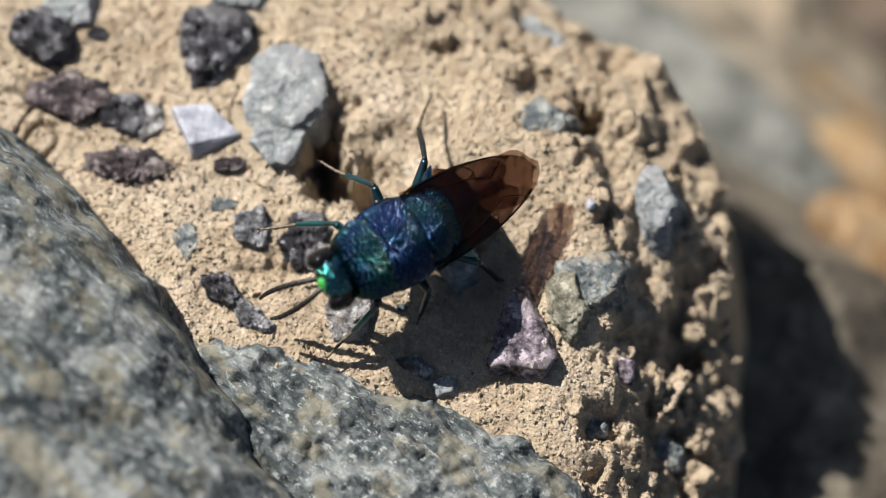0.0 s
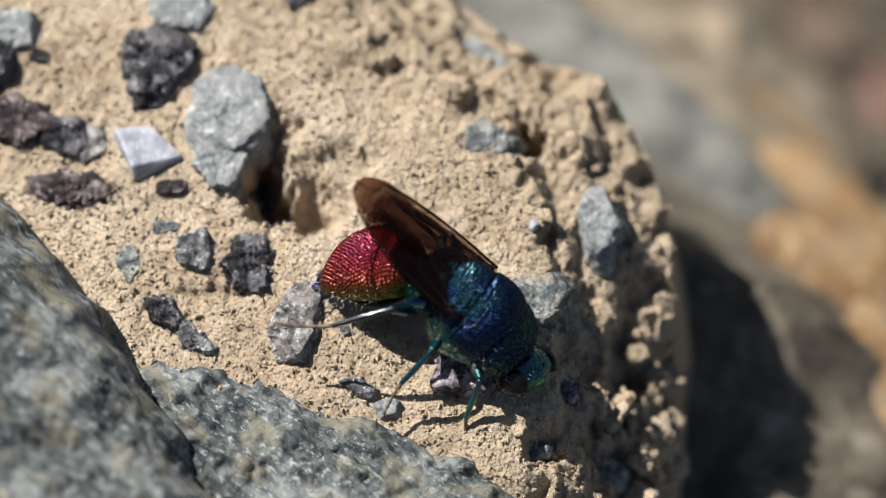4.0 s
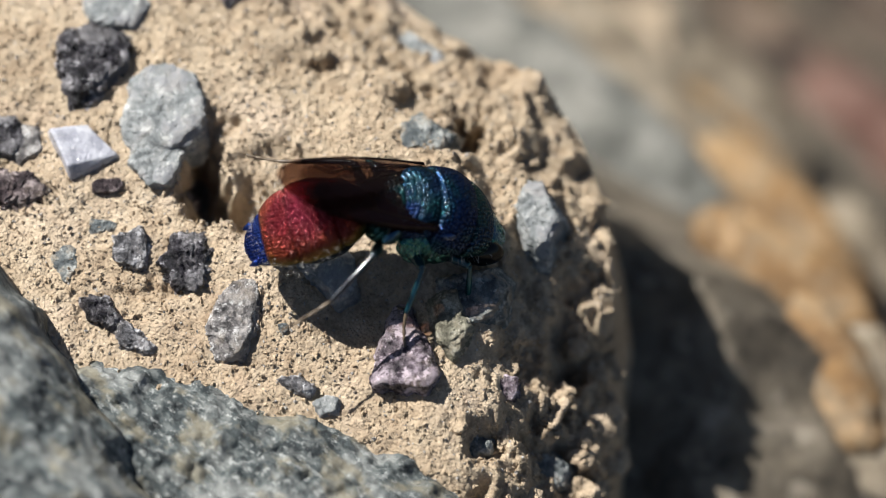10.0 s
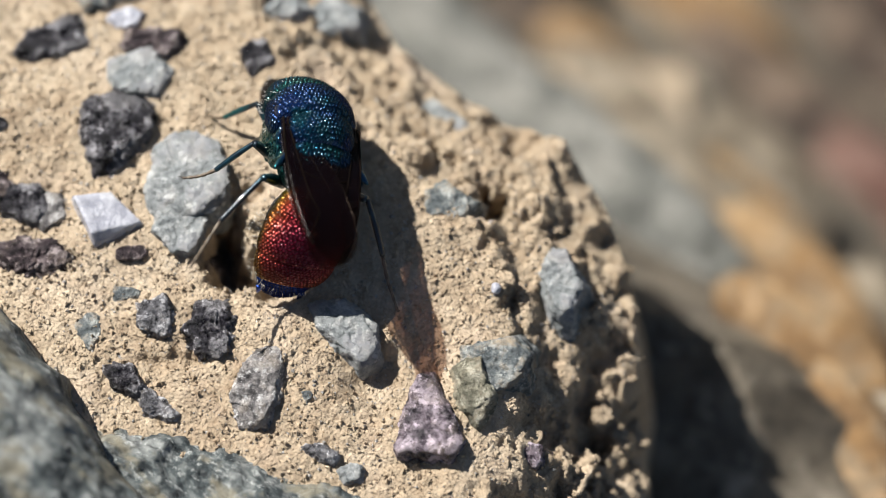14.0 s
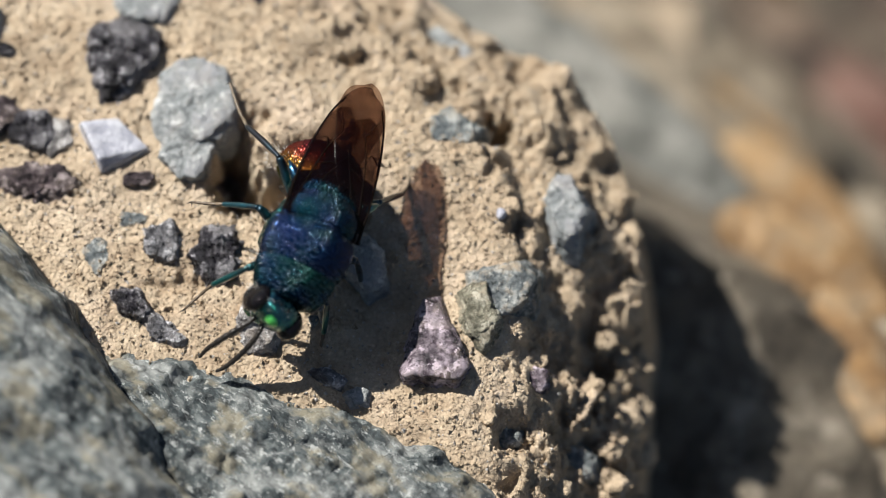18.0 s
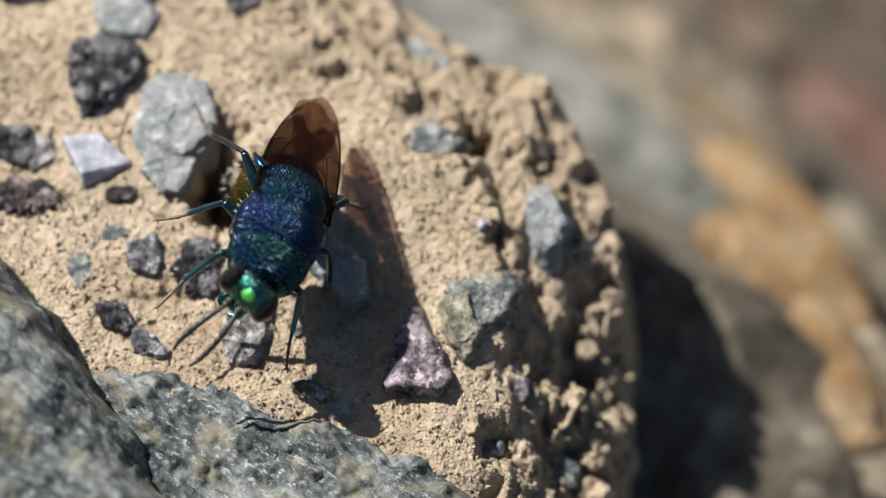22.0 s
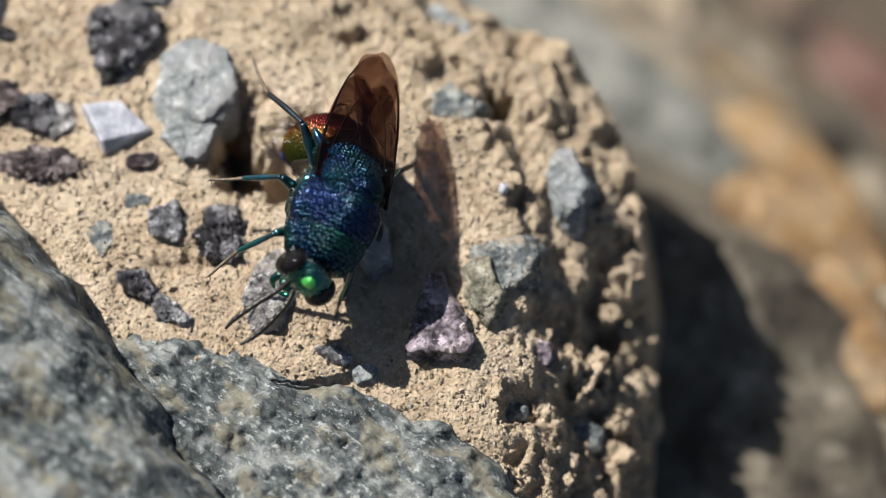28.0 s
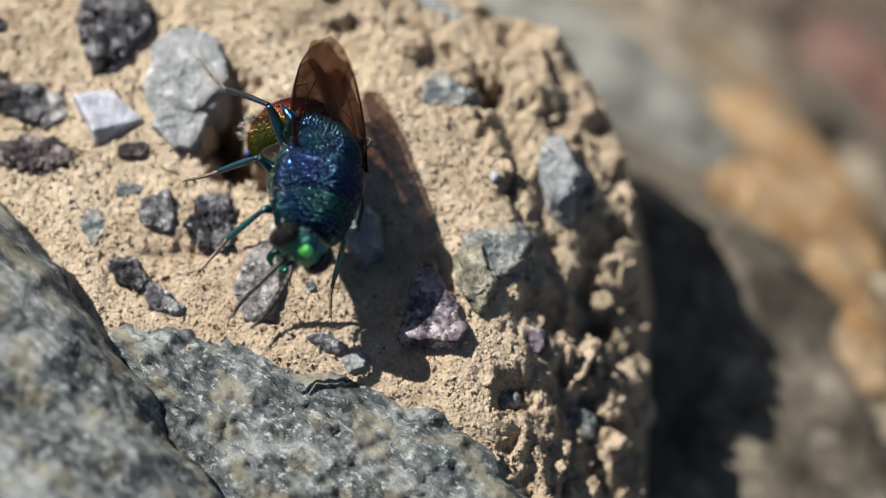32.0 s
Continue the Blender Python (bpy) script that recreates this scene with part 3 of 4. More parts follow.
chip("pebble", "faint grey flat stone in loam", -15.6, -0.6, [(-150, 0.5), (-80, 0.8), (-10, 0.5), (60, 0.7), (130, 0.7)], 0.1, BLUE_STONE, 62, level=4)
chip("pebble", "pale grey flake in loam", -14.2, 1.0, [(-150, 0.6), (-80, 0.25), (-10, 0.6), (80, 0.28), (150, 0.6)], 0.12, BLUE_STONE, 63, level=4)

# loose clods of the same earth along the crumbling side
rng = random.Random(5)
clod_shapes = [stone_mesh("clod", (1, 1, 0.8), DIRT, 300 + k, faces=7, sharp=40.0, wobble=0.42, level=3, flat=0.7) for k in range(8)]
made = 0
while made < 170:
    x, y = rng.uniform(-6, 7.2), rng.uniform(-12, 9)
    u = float(outside(np.array([x]), np.array([y]), RIM)[0])
    if u > 0.1 or rng.random() > 0.04 + 0.96 * math.exp(min(0.0, u + 0.5) / 2.2) * (1.0 if y < -2 else 0.10):
        continue
    size = rng.choice((0.3, 0.4, 0.5, 0.65, 0.85, 1.15))
    ob = part("clod", clod_shapes[made % 8], bank, spot(x, y, bank_z(x, y) - 0.2 * size, rng.uniform(-30, 30), rng.uniform(-30, 30), rng.uniform(0, 360)))
    ob.scale = (size * rng.uniform(0.7, 1.4), size * rng.uniform(0.7, 1.4), size * rng.uniform(0.6, 1.0))
    made += 1


def scatter(name, count, material, seed, small, large, spread):
    """Loose grains as one mesh: little irregular eight-sided crumbs lying on the bank."""
    r = np.random.RandomState(seed)
    gx, gy = r.uniform(-26, 7, count * 2), r.uniform(-12, 17, count * 2)
    keep = outside(gx, gy, RIM) < -0.2
    gx, gy = gx[keep][:count], gy[keep][:count]
    gz = bank_top(gx, gy)
    n = len(gx)
    rad = small * (large / small) ** (r.rand(n) ** spread)
    dirs = np.array([(1, 0, 0), (-1, 0, 0), (0, 1, 0), (0, -1, 0), (0, 0, 1), (0, 0, -1)], float)
    verts = dirs[None] * rad[:, None, None] * r.uniform(0.55, 1.25, (n, 6, 1)) + r.normal(0, 0.22, (n, 6, 3)) * rad[:, None, None]
    verts += np.stack([gx, gy, gz + rad * 0.25], -1)[:, None]
    tris = np.array([(0, 2, 4), (2, 1, 4), (1, 3, 4), (3, 0, 4), (2, 0, 5), (1, 2, 5), (3, 1, 5), (0, 3, 5)])
    faces = (tris[None] + 6 * np.arange(n)[:, None, None]).reshape(-1, 3)
    ob = new(name, mesh_of(name, verts.reshape(-1, 3) * MM, faces, material, False))
    return ob


tagged(scatter("dirt_crumbs", 42000, DIRT, 3, 0.015, 0.14, 2.4), "fine tan crumbs strewn over the bank", "earth", kind="stuff")
tagged(scatter("grit", 14000, GRIT, 4, 0.015, 0.10, 3.0), "tiny grey and pale mineral grit grains", "gravel", kind="stuff")

# ---------------------------------------------------------------- the two large grey-green rocks in front
EDGE_A = [(-30.0, 11.0), (-23.6, 4.1), (-21.4, 2.4), (-19.2, 0.2), (-16.4, -3.4), (-14.5, -6.7), (-12.8, -9.1), (-10.5, -12.3), (-6.0, -18.0), (-3.0, -26.0)]
EDGE_B = [(-20.0, -3.6), (-14.3, -4.6), (-10.8, -5.2), (-8.0, -6.0), (-5.5, -7.1), (-3.4, -8.2), (-1.8, -8.9), (0.2, -10.8), (3.0, -15.0), (5.0, -26.0)]


def rock_a_top(x, y):
    u = outside(x, y, EDGE_A) + 0.5 * fbm(x * 0.5, y * 0.5, 71, 3)
    z = 1.6 + 4.6 * (1 - np.exp(-np.maximum(0, -u) / 2.6)) + 2.6 * (1 - np.exp(-np.maximum(0, -u) / 12.0)) - 5.0 * np.maximum(0, u)
    return z + 0.8 * fbm(x * 0.22, y * 0.22, 73, 3) + 0.5 * fbm(x * 0.4 + y * 0.2, y * 0.5 - x * 0.2, 75, 6, 0.48) - 0.5 * np.abs(fbm(x * 0.6 + y * 0.3, y * 0.5, 79, 2)) + 0.30 * np.abs(fbm(x * 1.6, y * 1.3, 76, 3, 0.6))


def rock_b_top(x, y):
    u = outside(x, y, EDGE_B) + 0.45 * fbm(x * 0.6, y * 0.6, 81, 3)
    z = 0.1 + 1.6 * (1 - np.exp(-np.maximum(0, -u) / 2.2)) - 0.10 * np.maximum(0, -u) - 2.2 * np.maximum(0, u)
    return z + 0.6 * fbm(x * 0.3, y * 0.3, 83, 3) + 0.45 * fbm(x * 0.5 + y * 0.2, y * 0.7 - x * 0.2, 85, 6, 0.52) - 0.5 * np.abs(fbm(x * 0.5 - y * 0.5, y * 0.7, 89, 2)) + 0.42 * np.abs(fbm(x * 1.5, y * 1.2, 86, 4, 0.62))


rock = new("rock", slab("rock", np.arange(-31, -4.0, 0.13), np.arange(-25, 8.0, 0.13), rock_a_top, -9.0, GREY_GREEN))
tagged(rock, "large rough grey-green rock with tan mineral patches", "rock")
rock = new("rock", slab("rock", np.arange(-20, 5.5, 0.13), np.arange(-25, -3.0, 0.13), rock_b_top, -9.0, GREY_GREEN))
tagged(rock, "flat speckled grey-green rock half buried in the loam", "rock")


# ---------------------------------------------------------------- out-of-focus rocks on the slope behind
def far_rock(label, x, y, size, material, seed, turn=0.0, lift=0.0):
    ob = new("boulder", stone_mesh("boulder", (size[0] * 1.15, size[1] * 1.15, size[2] * 0.6), material, seed, faces=10, sharp=5.0, wobble=0.12, flat=0.7))
    x, y = 1.013 * x, 1.013 * y + 1.0
    z = float(slope_top(np.array([x]), np.array([y]))[0]) + lift
    ob.matrix_basis = pose(x * MM, y * MM, z * MM, 0, 0, turn)
    return tagged(ob, label, "rock")

far_rock("rust-orange stained rock on the slope", 12.8, 11.9, (11, 5, 1.6), RUST_STONE, 200, -54, 0)
far_rock("dark brown rock on the slope", -2.6, 28.6, (7, 3.5, 3), UMBER_STONE, 201, -60, 0)
far_rock("ash grey weathered rock on the slope", -0.7, 21.4, (16, 6, 3), ASH_STONE, 202, -42, 0)
far_rock("ash grey weathered rock on the slope", 3.7, 15.7, (17, 6, 3), ASH_STONE, 203, -42, 0)
far_rock("pale grey rock on the slope", 7.7, 10.6, (14, 6, 3), ASH_STONE, 204, -45, 0)
far_rock("rust-orange stained rock on the slope", 6.0, 24.2, (7, 4, 2.5), RUST_STONE, 205, -60, 0)
far_rock("ochre rock on the slope", 8.2, 18.8, (13, 5, 3), OCHRE_STONE, 206, -50, 0)
far_rock("ochre rock on the slope", 11.0, 11.2, (15, 6, 3), OCHRE_STONE, 207, -42, 0)
far_rock("pale tan rock on the slope", 12.7, 17.8, (10, 5, 3), OCHRE_STONE, 208, -42, 0)
far_rock("bright rust-orange rock on the slope", 14.2, 7.5, (11, 6, 1.8), RUST_STONE, 209, -56, 0)
far_rock("bright rust-orange rock on the slope", 15.3, 2.0, (11, 5, 1.8), RUST_STONE, 210, -60, 0)
far_rock("rust-brown rock on the slope", 16.4, -1.6, (7, 3, 2), RUST_STONE, 211, -60, -0.3)
far_rock("brown rock on the slope", 14.2, 25.3, (9, 4, 3), UMBER_STONE, 212, -50, 0)
far_rock("brown rock on the slope", 17.4, 22.0, (11, 5, 3), UMBER_STONE, 213, -45, 0)
far_rock("dark brown rock on the slope", 20.7, 27.9, (8, 5, 3), UMBER_STONE, 214, -40, 0)
far_rock("reddish brown rock on the slope", 20.9, 17.8, (10, 5, 3), RED_STONE, 215, -50, 0)
far_rock("tan rock on the slope", 19.0, 7.2, (8, 4, 3), OCHRE_STONE, 216, -60, 0)
far_rock("tan rock on the slope", 18.4, -3.3, (9, 6, 3), OCHRE_STONE, 217, -50, 0)
far_rock("dull tan rock on the slope", 18.6, -3.4, (9, 6, 2), OCHRE_STONE, 218, -55, -0.3)
far_rock("dull grey rock on the slope", 20.2, -7.2, (11, 6, 2.5), ASH_STONE, 219, -60, -0.3)
far_rock("rust-brown rock on the slope", 10.7, 30.8, (12, 6, 3), RUST_STONE, 220, -45, 0)
far_rock("brown rock on the slope", 16.8, 33.5, (13, 7, 3), UMBER_STONE, 221, -45, 0)
far_rock("dark brown rock on the slope", 0.5, 29.9, (13, 8, 3), UMBER_STONE, 222, -45, 0)
far_rock("reddish brown rock on the slope", 23.2, 32.4, (9, 7, 3), RED_STONE, 223, -45, 0)

# ---------------------------------------------------------------- the cuckoo wasp
BLUE_CUTICLE = metal_material("blue_cuticle", [(0.0, (0.0032, 0.0480, 0.0640)), (0.45, (0.0030, 0.0240, 0.0768)), (0.8, (0.0040, 0.0190, 0.0800)), (1.0, (0.0040, 0.0304, 0.0896))], 2, 1.0, 4.2, 8.5, 0.18, (0.0048, 0.0480, 0.0576), 0.16)
TEAL_CUTICLE = metal_material("teal_cuticle", [(0.0, (0.0053, 0.0845, 0.0845)), (0.4, (0.0053, 0.0650, 0.0585)), (0.7, (0.0040, 0.0286, 0.0806)), (1.0, (0.0100, 0.0760, 0.0560))], 2, 1.2, 3.8, 8.5, 0.18, (0.0065, 0.0728, 0.0572), 0.16)
FACE_CUTICLE = metal_material("teal_face_cuticle", [(0.0, (0.0048, 0.0360, 0.0840)), (0.6, (0.0048, 0.0600, 0.0720)), (1.0, (0.0096, 0.1200, 0.0600))], 0, 0.0, 1.25, 9.5, 0.24, (0.0072, 0.0840, 0.0540), 0.12)
FRONS_CUTICLE = metal_material("bright_green_face_cuticle", [(0.0, (0.0200, 0.1600, 0.0700)), (0.6, (0.0500, 0.3000, 0.0600)), (1.0, (0.1100, 0.4600, 0.0500))], 0, 0.6, 1.25, 9.5, 0.27, (0.0480, 0.3520, 0.0640), 0.12, 0.45)
RED_CUTICLE = metal_material("copper_red_cuticle", [(0.0, (0.0600, 0.1320, 0.0120)), (0.25, (0.1920, 0.1680, 0.0180)), (0.42, (0.2640, 0.1200, 0.0180)), (0.60, (0.2520, 0.0420, 0.0168)), (0.82, (0.1920, 0.0144, 0.0204)), (1.0, (0.1560, 0.0096, 0.0264))], 2, -0.6, 1.25, 10.0, 0.25, None, 0.16)
RIM_CUTICLE = metal_material("deep_blue_rim_cuticle", [(0.0, (0.005, 0.02, 0.13)), (0.6, (0.008, 0.035, 0.20)), (1.0, (0.015, 0.11, 0.16))], 0, -5.0, -3.8, 8.0, 0.28, None, 0.12)
LEG_CUTICLE = metal_material("leg_cuticle", [(0.0, (0.015, 0.018, 0.022)), (0.5, (0.006, 0.05, 0.07)), (1.0, (0.01, 0.08, 0.07))], 0, -1.5, 1.5, 14.0, 0.35, (0.012, 0.012, 0.016), 0.02, 0.8)


def horn_material():
    n = Nodes("black_horn")
    col = n.ramp(n.noise(4.0, 3, 0.6), [(0.3, (0.006, 0.005, 0.005)), (0.7, (0.022, 0.017, 0.013))])
    n.bump(n.noise(18.0, 2, 0.6), 0.01, 0.6)
    return n.done(Base_Color=col, Roughness=0.38, Specular_IOR_Level=0.5)


def tarsus_material():
    n = Nodes("pale_brown_tarsus")
    col = n.ramp(n.noise(5.0, 3, 0.6), [(0.3, (0.05, 0.035, 0.022)), (0.7, (0.16, 0.12, 0.08))])
    return n.done(Base_Color=col, Roughness=0.45)


def eye_material():
    n = Nodes("compound_eye")
    col = n.ramp(n.noise(1.0, 2, 0.5), [(0.3, (0.002, 0.002, 0.003)), (0.7, (0.006, 0.005, 0.005))])
    return n.done(Base_Color=col, Roughness=0.05, Specular_IOR_Level=0.22)


def wing_material():
    n = Nodes("smoky_wing")
    shade = n.noise(0.8, 3, 0.6)
    col = n.ramp(shade, [(0.3, (0.005, 0.003, 0.005)), (0.7, (0.012, 0.006, 0.008))])
    n.bump(n.noise(1.3, 4, 0.6, 0.5), 0.09, 0.8)
    n.bump(n.noise(16.0, 2, 0.5), 0.01, 0.5)
    n.done(Base_Color=col, Roughness=0.2, Specular_IOR_Level=0.35)
    clear = n.tree.nodes.new("ShaderNodeBsdfTransparent")
    clear.inputs[0].default_value = (0.68, 0.59, 0.54, 1)
    mixer = n.tree.nodes.new("ShaderNodeMixShader")
    n.put(mixer.inputs[0], n.ramp(n.math("DIVIDE", n.axis(0), -6.0), [(0.35, 0.20), (1.0, 0.04)]))
    n.tree.links.new(clear.outputs[0], mixer.inputs[1])
    n.tree.links.new(n.bsdf.outputs[0], mixer.inputs[2])
    n.tree.links.new(mixer.outputs[0], n.out.inputs[0])
    return n.mat


def vein_material():
    n = Nodes("wing_vein")
    return n.done(Base_Color=n.ramp(n.noise(3.0, 2, 0.5), [(0.3, (0.004, 0.003, 0.002)), (0.7, (0.008, 0.005, 0.004))]), Roughness=0.9, Specular_IOR_Level=0.03)


HORN, TARSUS, EYE, WING, VEIN = horn_material(), tarsus_material(), eye_material(), wing_material(), vein_material()


def hair_material():
    n = Nodes("pale_hair")
    return n.done(Base_Color=n.ramp(n.noise(3.0), [(0.3, (0.45, 0.42, 0.38)), (0.7, (0.62, 0.60, 0.56))]), Roughness=0.4)


HAIR = hair_material()


SLIM = 0.85  # the body is narrower than its plates are drawn


def spline(points, n):
    """Points on a smooth curve through rows of numbers."""
    p = np.array(points, float)
    p = np.concatenate([[2 * p[0] - p[1]], p, [2 * p[-1] - p[-2]]])
    out = []
    for s in np.linspace(0, len(points) - 1, n):
        k = min(int(s), len(points) - 2)
        u = s - k
        a, b, c, d = p[k], p[k + 1], p[k + 2], p[k + 3]
        out.append(0.5 * (2 * b + (c - a) * u + (2 * a - 5 * b + 4 * c - d) * u * u + (3 * b - a - 3 * c + d) * u ** 3))
    return np.array(out)


def pitted(place, way, size, depth):
    """Pushes a surface point in where a pit of the cuticle lies; the pits stand side by side like a sieve."""
    d = noise.voronoi(place / size, distance_metric="DISTANCE", exponent=2.5)[0][0]
    return place - way * (depth * max(0.0, 1.0 - (d / 0.52) ** 2))


def longer(stations):
    """The thorax plates, drawn out along the body."""
    return [(x * 1.15, w, top, bot) for x, w, top, bot in stations]


def loft(name, stations, material, nx=40, nr=56, power=2.0, y0=0.0, pit=0.0, depth=0.07, strew=0.45, wide=0.42):
    """A rounded body plate along x, from rows of (x, half width, top, bottom), closed at both ends."""
    if pit:
        nx, nr = int(nx * 2.4), int(nr * 8.2)
    st = spline(stations, nx)
    ang = np.linspace(0, 2 * np.pi, nr, endpoint=False)
    verts, faces, floors = [], [], []
    for x, w, top, bot in st:
        mid, w = 0.5 * (top + bot), max(w, 0.02)
        c, s = np.cos(ang), np.sin(ang)
        yy = w * np.sign(c) * np.abs(c) ** (2 / power)
        zz = mid + 0.5 * (top - bot) * np.sign(s) * np.abs(s) ** (2 / power)
        if pit:
            yn, zn = np.roll(yy, -1), np.roll(zz, -1)
            arc = np.concatenate([[0.0], np.cumsum(np.hypot(yn - yy, zn - zz))[:-1]])
            arc = arc - arc[nr // 4]
            row = x / (pit * 0.87)
            near = np.full(nr, 9.0)
            for k in (math.floor(row), math.floor(row) + 1):
                col = arc / pit + 0.5 * (k % 2)
                m = np.round(col)
                jx, jy = strew * (lattice(m, m * 0 + k, 3) - 0.5), strew * (lattice(m, m * 0 + k, 9) - 0.5)
                near = np.minimum(near, np.hypot(col - m - jy, (row - k) * 0.87 - jx))
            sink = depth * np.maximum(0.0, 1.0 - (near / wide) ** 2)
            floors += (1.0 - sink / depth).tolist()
            for a, b, ca, sa, deep in zip(yy, zz, c, s, sink):
                way = Vector((0, ca * (top - bot), sa * 2 * w)).normalized()
                verts.append(Vector((x, y0 + a, b)) - way * float(deep))
        else:
            verts += [(x, y0 + a, b) for a, b in zip(yy, zz)]
    for i in range(nx - 1):
        for j in range(nr):
            k = (j + 1) % nr
            faces.append((i * nr + j, i * nr + k, (i + 1) * nr + k, (i + 1) * nr + j))
    faces.append(tuple(range(nr - 1, -1, -1)))
    faces.append(tuple((nx - 1) * nr + j for j in range(nr)))
    me = mesh_of(name, np.array([tuple(v) for v in verts]) * (MM, MM * SLIM, MM), faces, material)
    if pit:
        # drives the painted glints: 0 on bright pit floors, 1 on dark ridges
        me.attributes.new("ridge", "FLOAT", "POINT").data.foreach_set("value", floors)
    return me


def ball(name, centre, radii, material, level=4, turn=(0, 0, 0), wobble=0.0, pit=0.0, depth=0.055):
    bm = bmesh.new()
    bmesh.ops.create_icosphere(bm, subdivisions=level, radius=1.0)
    m = Euler([radians(a) for a in turn]).to_matrix()
    for v in bm.verts:
        d = v.co.copy()
        r = 1 + wobble * noise.noise(d * 2.3)
        q = Vector(centre) + m @ Vector((d.x * radii[0] * r, d.y * radii[1] * r, d.z * radii[2] * r))
        if pit:
            q = pitted(q, m @ Vector((d.x / radii[0], d.y / radii[1], d.z / radii[2])).normalized(), pit, depth)
        v.co = Vector((q.x, q.y * SLIM, q.z)) * MM
    me = bpy.data.meshes.new(name)
    for f in bm.faces:
        f.smooth = True
    bm.to_mesh(me)
    bm.free()
    me.materials.append(material)
    return me


def tube(name, points, radii, material, n=24, nr=10, rings=0, bulge=0.0):
    """A tapered limb along a smooth line; rings gives it knotted segments."""
    path = spline(points, n)
    rad = np.interp(np.linspace(0, 1, n), np.linspace(0, 1, len(radii)), radii)
    if rings:
        rad = rad * (1 + bulge * np.abs(np.sin(np.linspace(0, np.pi * rings, n))) - bulge * 0.5)
    verts, faces = [], []
    for i in range(n):
        d = Vector(path[min(i + 1, n - 1)] - path[max(i - 1, 0)]).normalized()
        a = d.cross(Vector((0.13, 0.2, 1)))
        a.normalize()
        b = d.cross(a)
        for j in range(nr):
            t = 2 * math.pi * j / nr
            q = Vector(path[i]) + (a * math.cos(t) + b * math.sin(t)) * float(rad[i])
            verts.append(q)
    for i in range(n - 1):
        for j in range(nr):
            k = (j + 1) % nr
            faces.append((i * nr + j, i * nr + k, (i + 1) * nr + k, (i + 1) * nr + j))
    faces.append(tuple(range(nr - 1, -1, -1)))
    faces.append(tuple((n - 1) * nr + j for j in range(nr)))
    return mesh_of(name, np.array(verts) * MM, faces, material)


wasp = new("cuckoo_wasp")
wasp.scale = (1.2, 1.2, 1.2)
tagged(wasp, "metallic cuckoo wasp, blue-green front and copper-red abdomen, on loam", "insect")

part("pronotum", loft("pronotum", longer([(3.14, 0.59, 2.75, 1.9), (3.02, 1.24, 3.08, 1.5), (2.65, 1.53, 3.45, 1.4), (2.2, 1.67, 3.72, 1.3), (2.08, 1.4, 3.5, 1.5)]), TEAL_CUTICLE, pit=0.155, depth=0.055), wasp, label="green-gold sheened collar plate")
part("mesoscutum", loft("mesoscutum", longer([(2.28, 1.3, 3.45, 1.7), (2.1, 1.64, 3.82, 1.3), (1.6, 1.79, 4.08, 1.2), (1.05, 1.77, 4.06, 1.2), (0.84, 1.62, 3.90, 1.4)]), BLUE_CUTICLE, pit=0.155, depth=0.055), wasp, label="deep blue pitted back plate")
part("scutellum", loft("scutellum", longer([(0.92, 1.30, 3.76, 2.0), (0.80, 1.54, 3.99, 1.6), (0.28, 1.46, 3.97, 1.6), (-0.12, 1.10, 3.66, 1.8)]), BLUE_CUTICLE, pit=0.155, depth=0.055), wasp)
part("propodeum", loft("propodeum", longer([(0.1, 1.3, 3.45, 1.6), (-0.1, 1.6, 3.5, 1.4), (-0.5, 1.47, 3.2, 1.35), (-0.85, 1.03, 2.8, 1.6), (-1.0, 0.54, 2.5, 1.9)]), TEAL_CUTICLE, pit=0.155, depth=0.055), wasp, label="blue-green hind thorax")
for s in (1, -1):
    part("pleuron", ball("pleuron", (1.35, 1.12 * s, 2.05), (1.15, 0.62, 1.0), TEAL_CUTICLE, 6, (0, 15, 0), 0.15, 0.13), wasp, label="teal thorax side")
    part("tegula", ball("tegula", (1.5, 1.60 * s, 3.05), (0.32, 0.14, 0.20), BLUE_CUTICLE, 4), wasp)
    part("tooth", tube("tooth", [(-0.35, 1.2 * s, 2.7), (-0.6, 1.5 * s, 2.68), (-0.85, 1.72 * s, 2.62)], (0.28, 0.16, 0.03), TEAL_CUTICLE, 10, 10), wasp)

# head, in its own space at the neck
NECK = (3.42, 0, 2.35)
head = part("head", ball("head", (0.50, 0, -0.12), (0.66, 1.24, 1.08), FACE_CUTICLE, 6, (0, 12, 0), 0.06, 0.11, 0.05), wasp, spot(*NECK, 0, 18, 0), "blue-green pitted head")
head.scale = (0.95, 0.95, 0.95)
part("frons", ball("frons", (0.74, 0, 0.38), (0.36, 0.50, 0.50), FRONS_CUTICLE, 5, (0, 45, 0), 0, 0.10, 0.045), head, label="bright green face disc")
for s in (1, -1):
    part("eye", ball("eye", (0.64, 0.92 * s, 0.0), (0.58, 0.44, 0.82), EYE, 4, (0, 10, 12 * s)), head, label="glossy black compound eye")
    part("mandible", tube("mandible", [(0.75, 0.42 * s, -0.95), (1.0, 0.40 * s, -1.25), (1.12, 0.12 * s, -1.42)], (0.17, 0.14, 0.05), FACE_CUTICLE, 14, 10), head)
    part("antenna", tube("antenna", [(1.08, 0.17 * s, -0.62), (1.35, 0.24 * s, -0.55), (1.72, 0.34 * s, -0.72), (2.35, 0.45 * s, -1.18), (2.95, 0.48 * s, -1.72), (3.30, 0.40 * s, -2.05)], (0.10, 0.085, 0.10, 0.10, 0.085, 0.05), HORN, 90, 10, 13, 0.22), head, label="black beaded antenna")
part("clypeus", ball("clypeus", (0.98, 0, -0.82), (0.24, 0.42, 0.26), FACE_CUTICLE, 4), head)
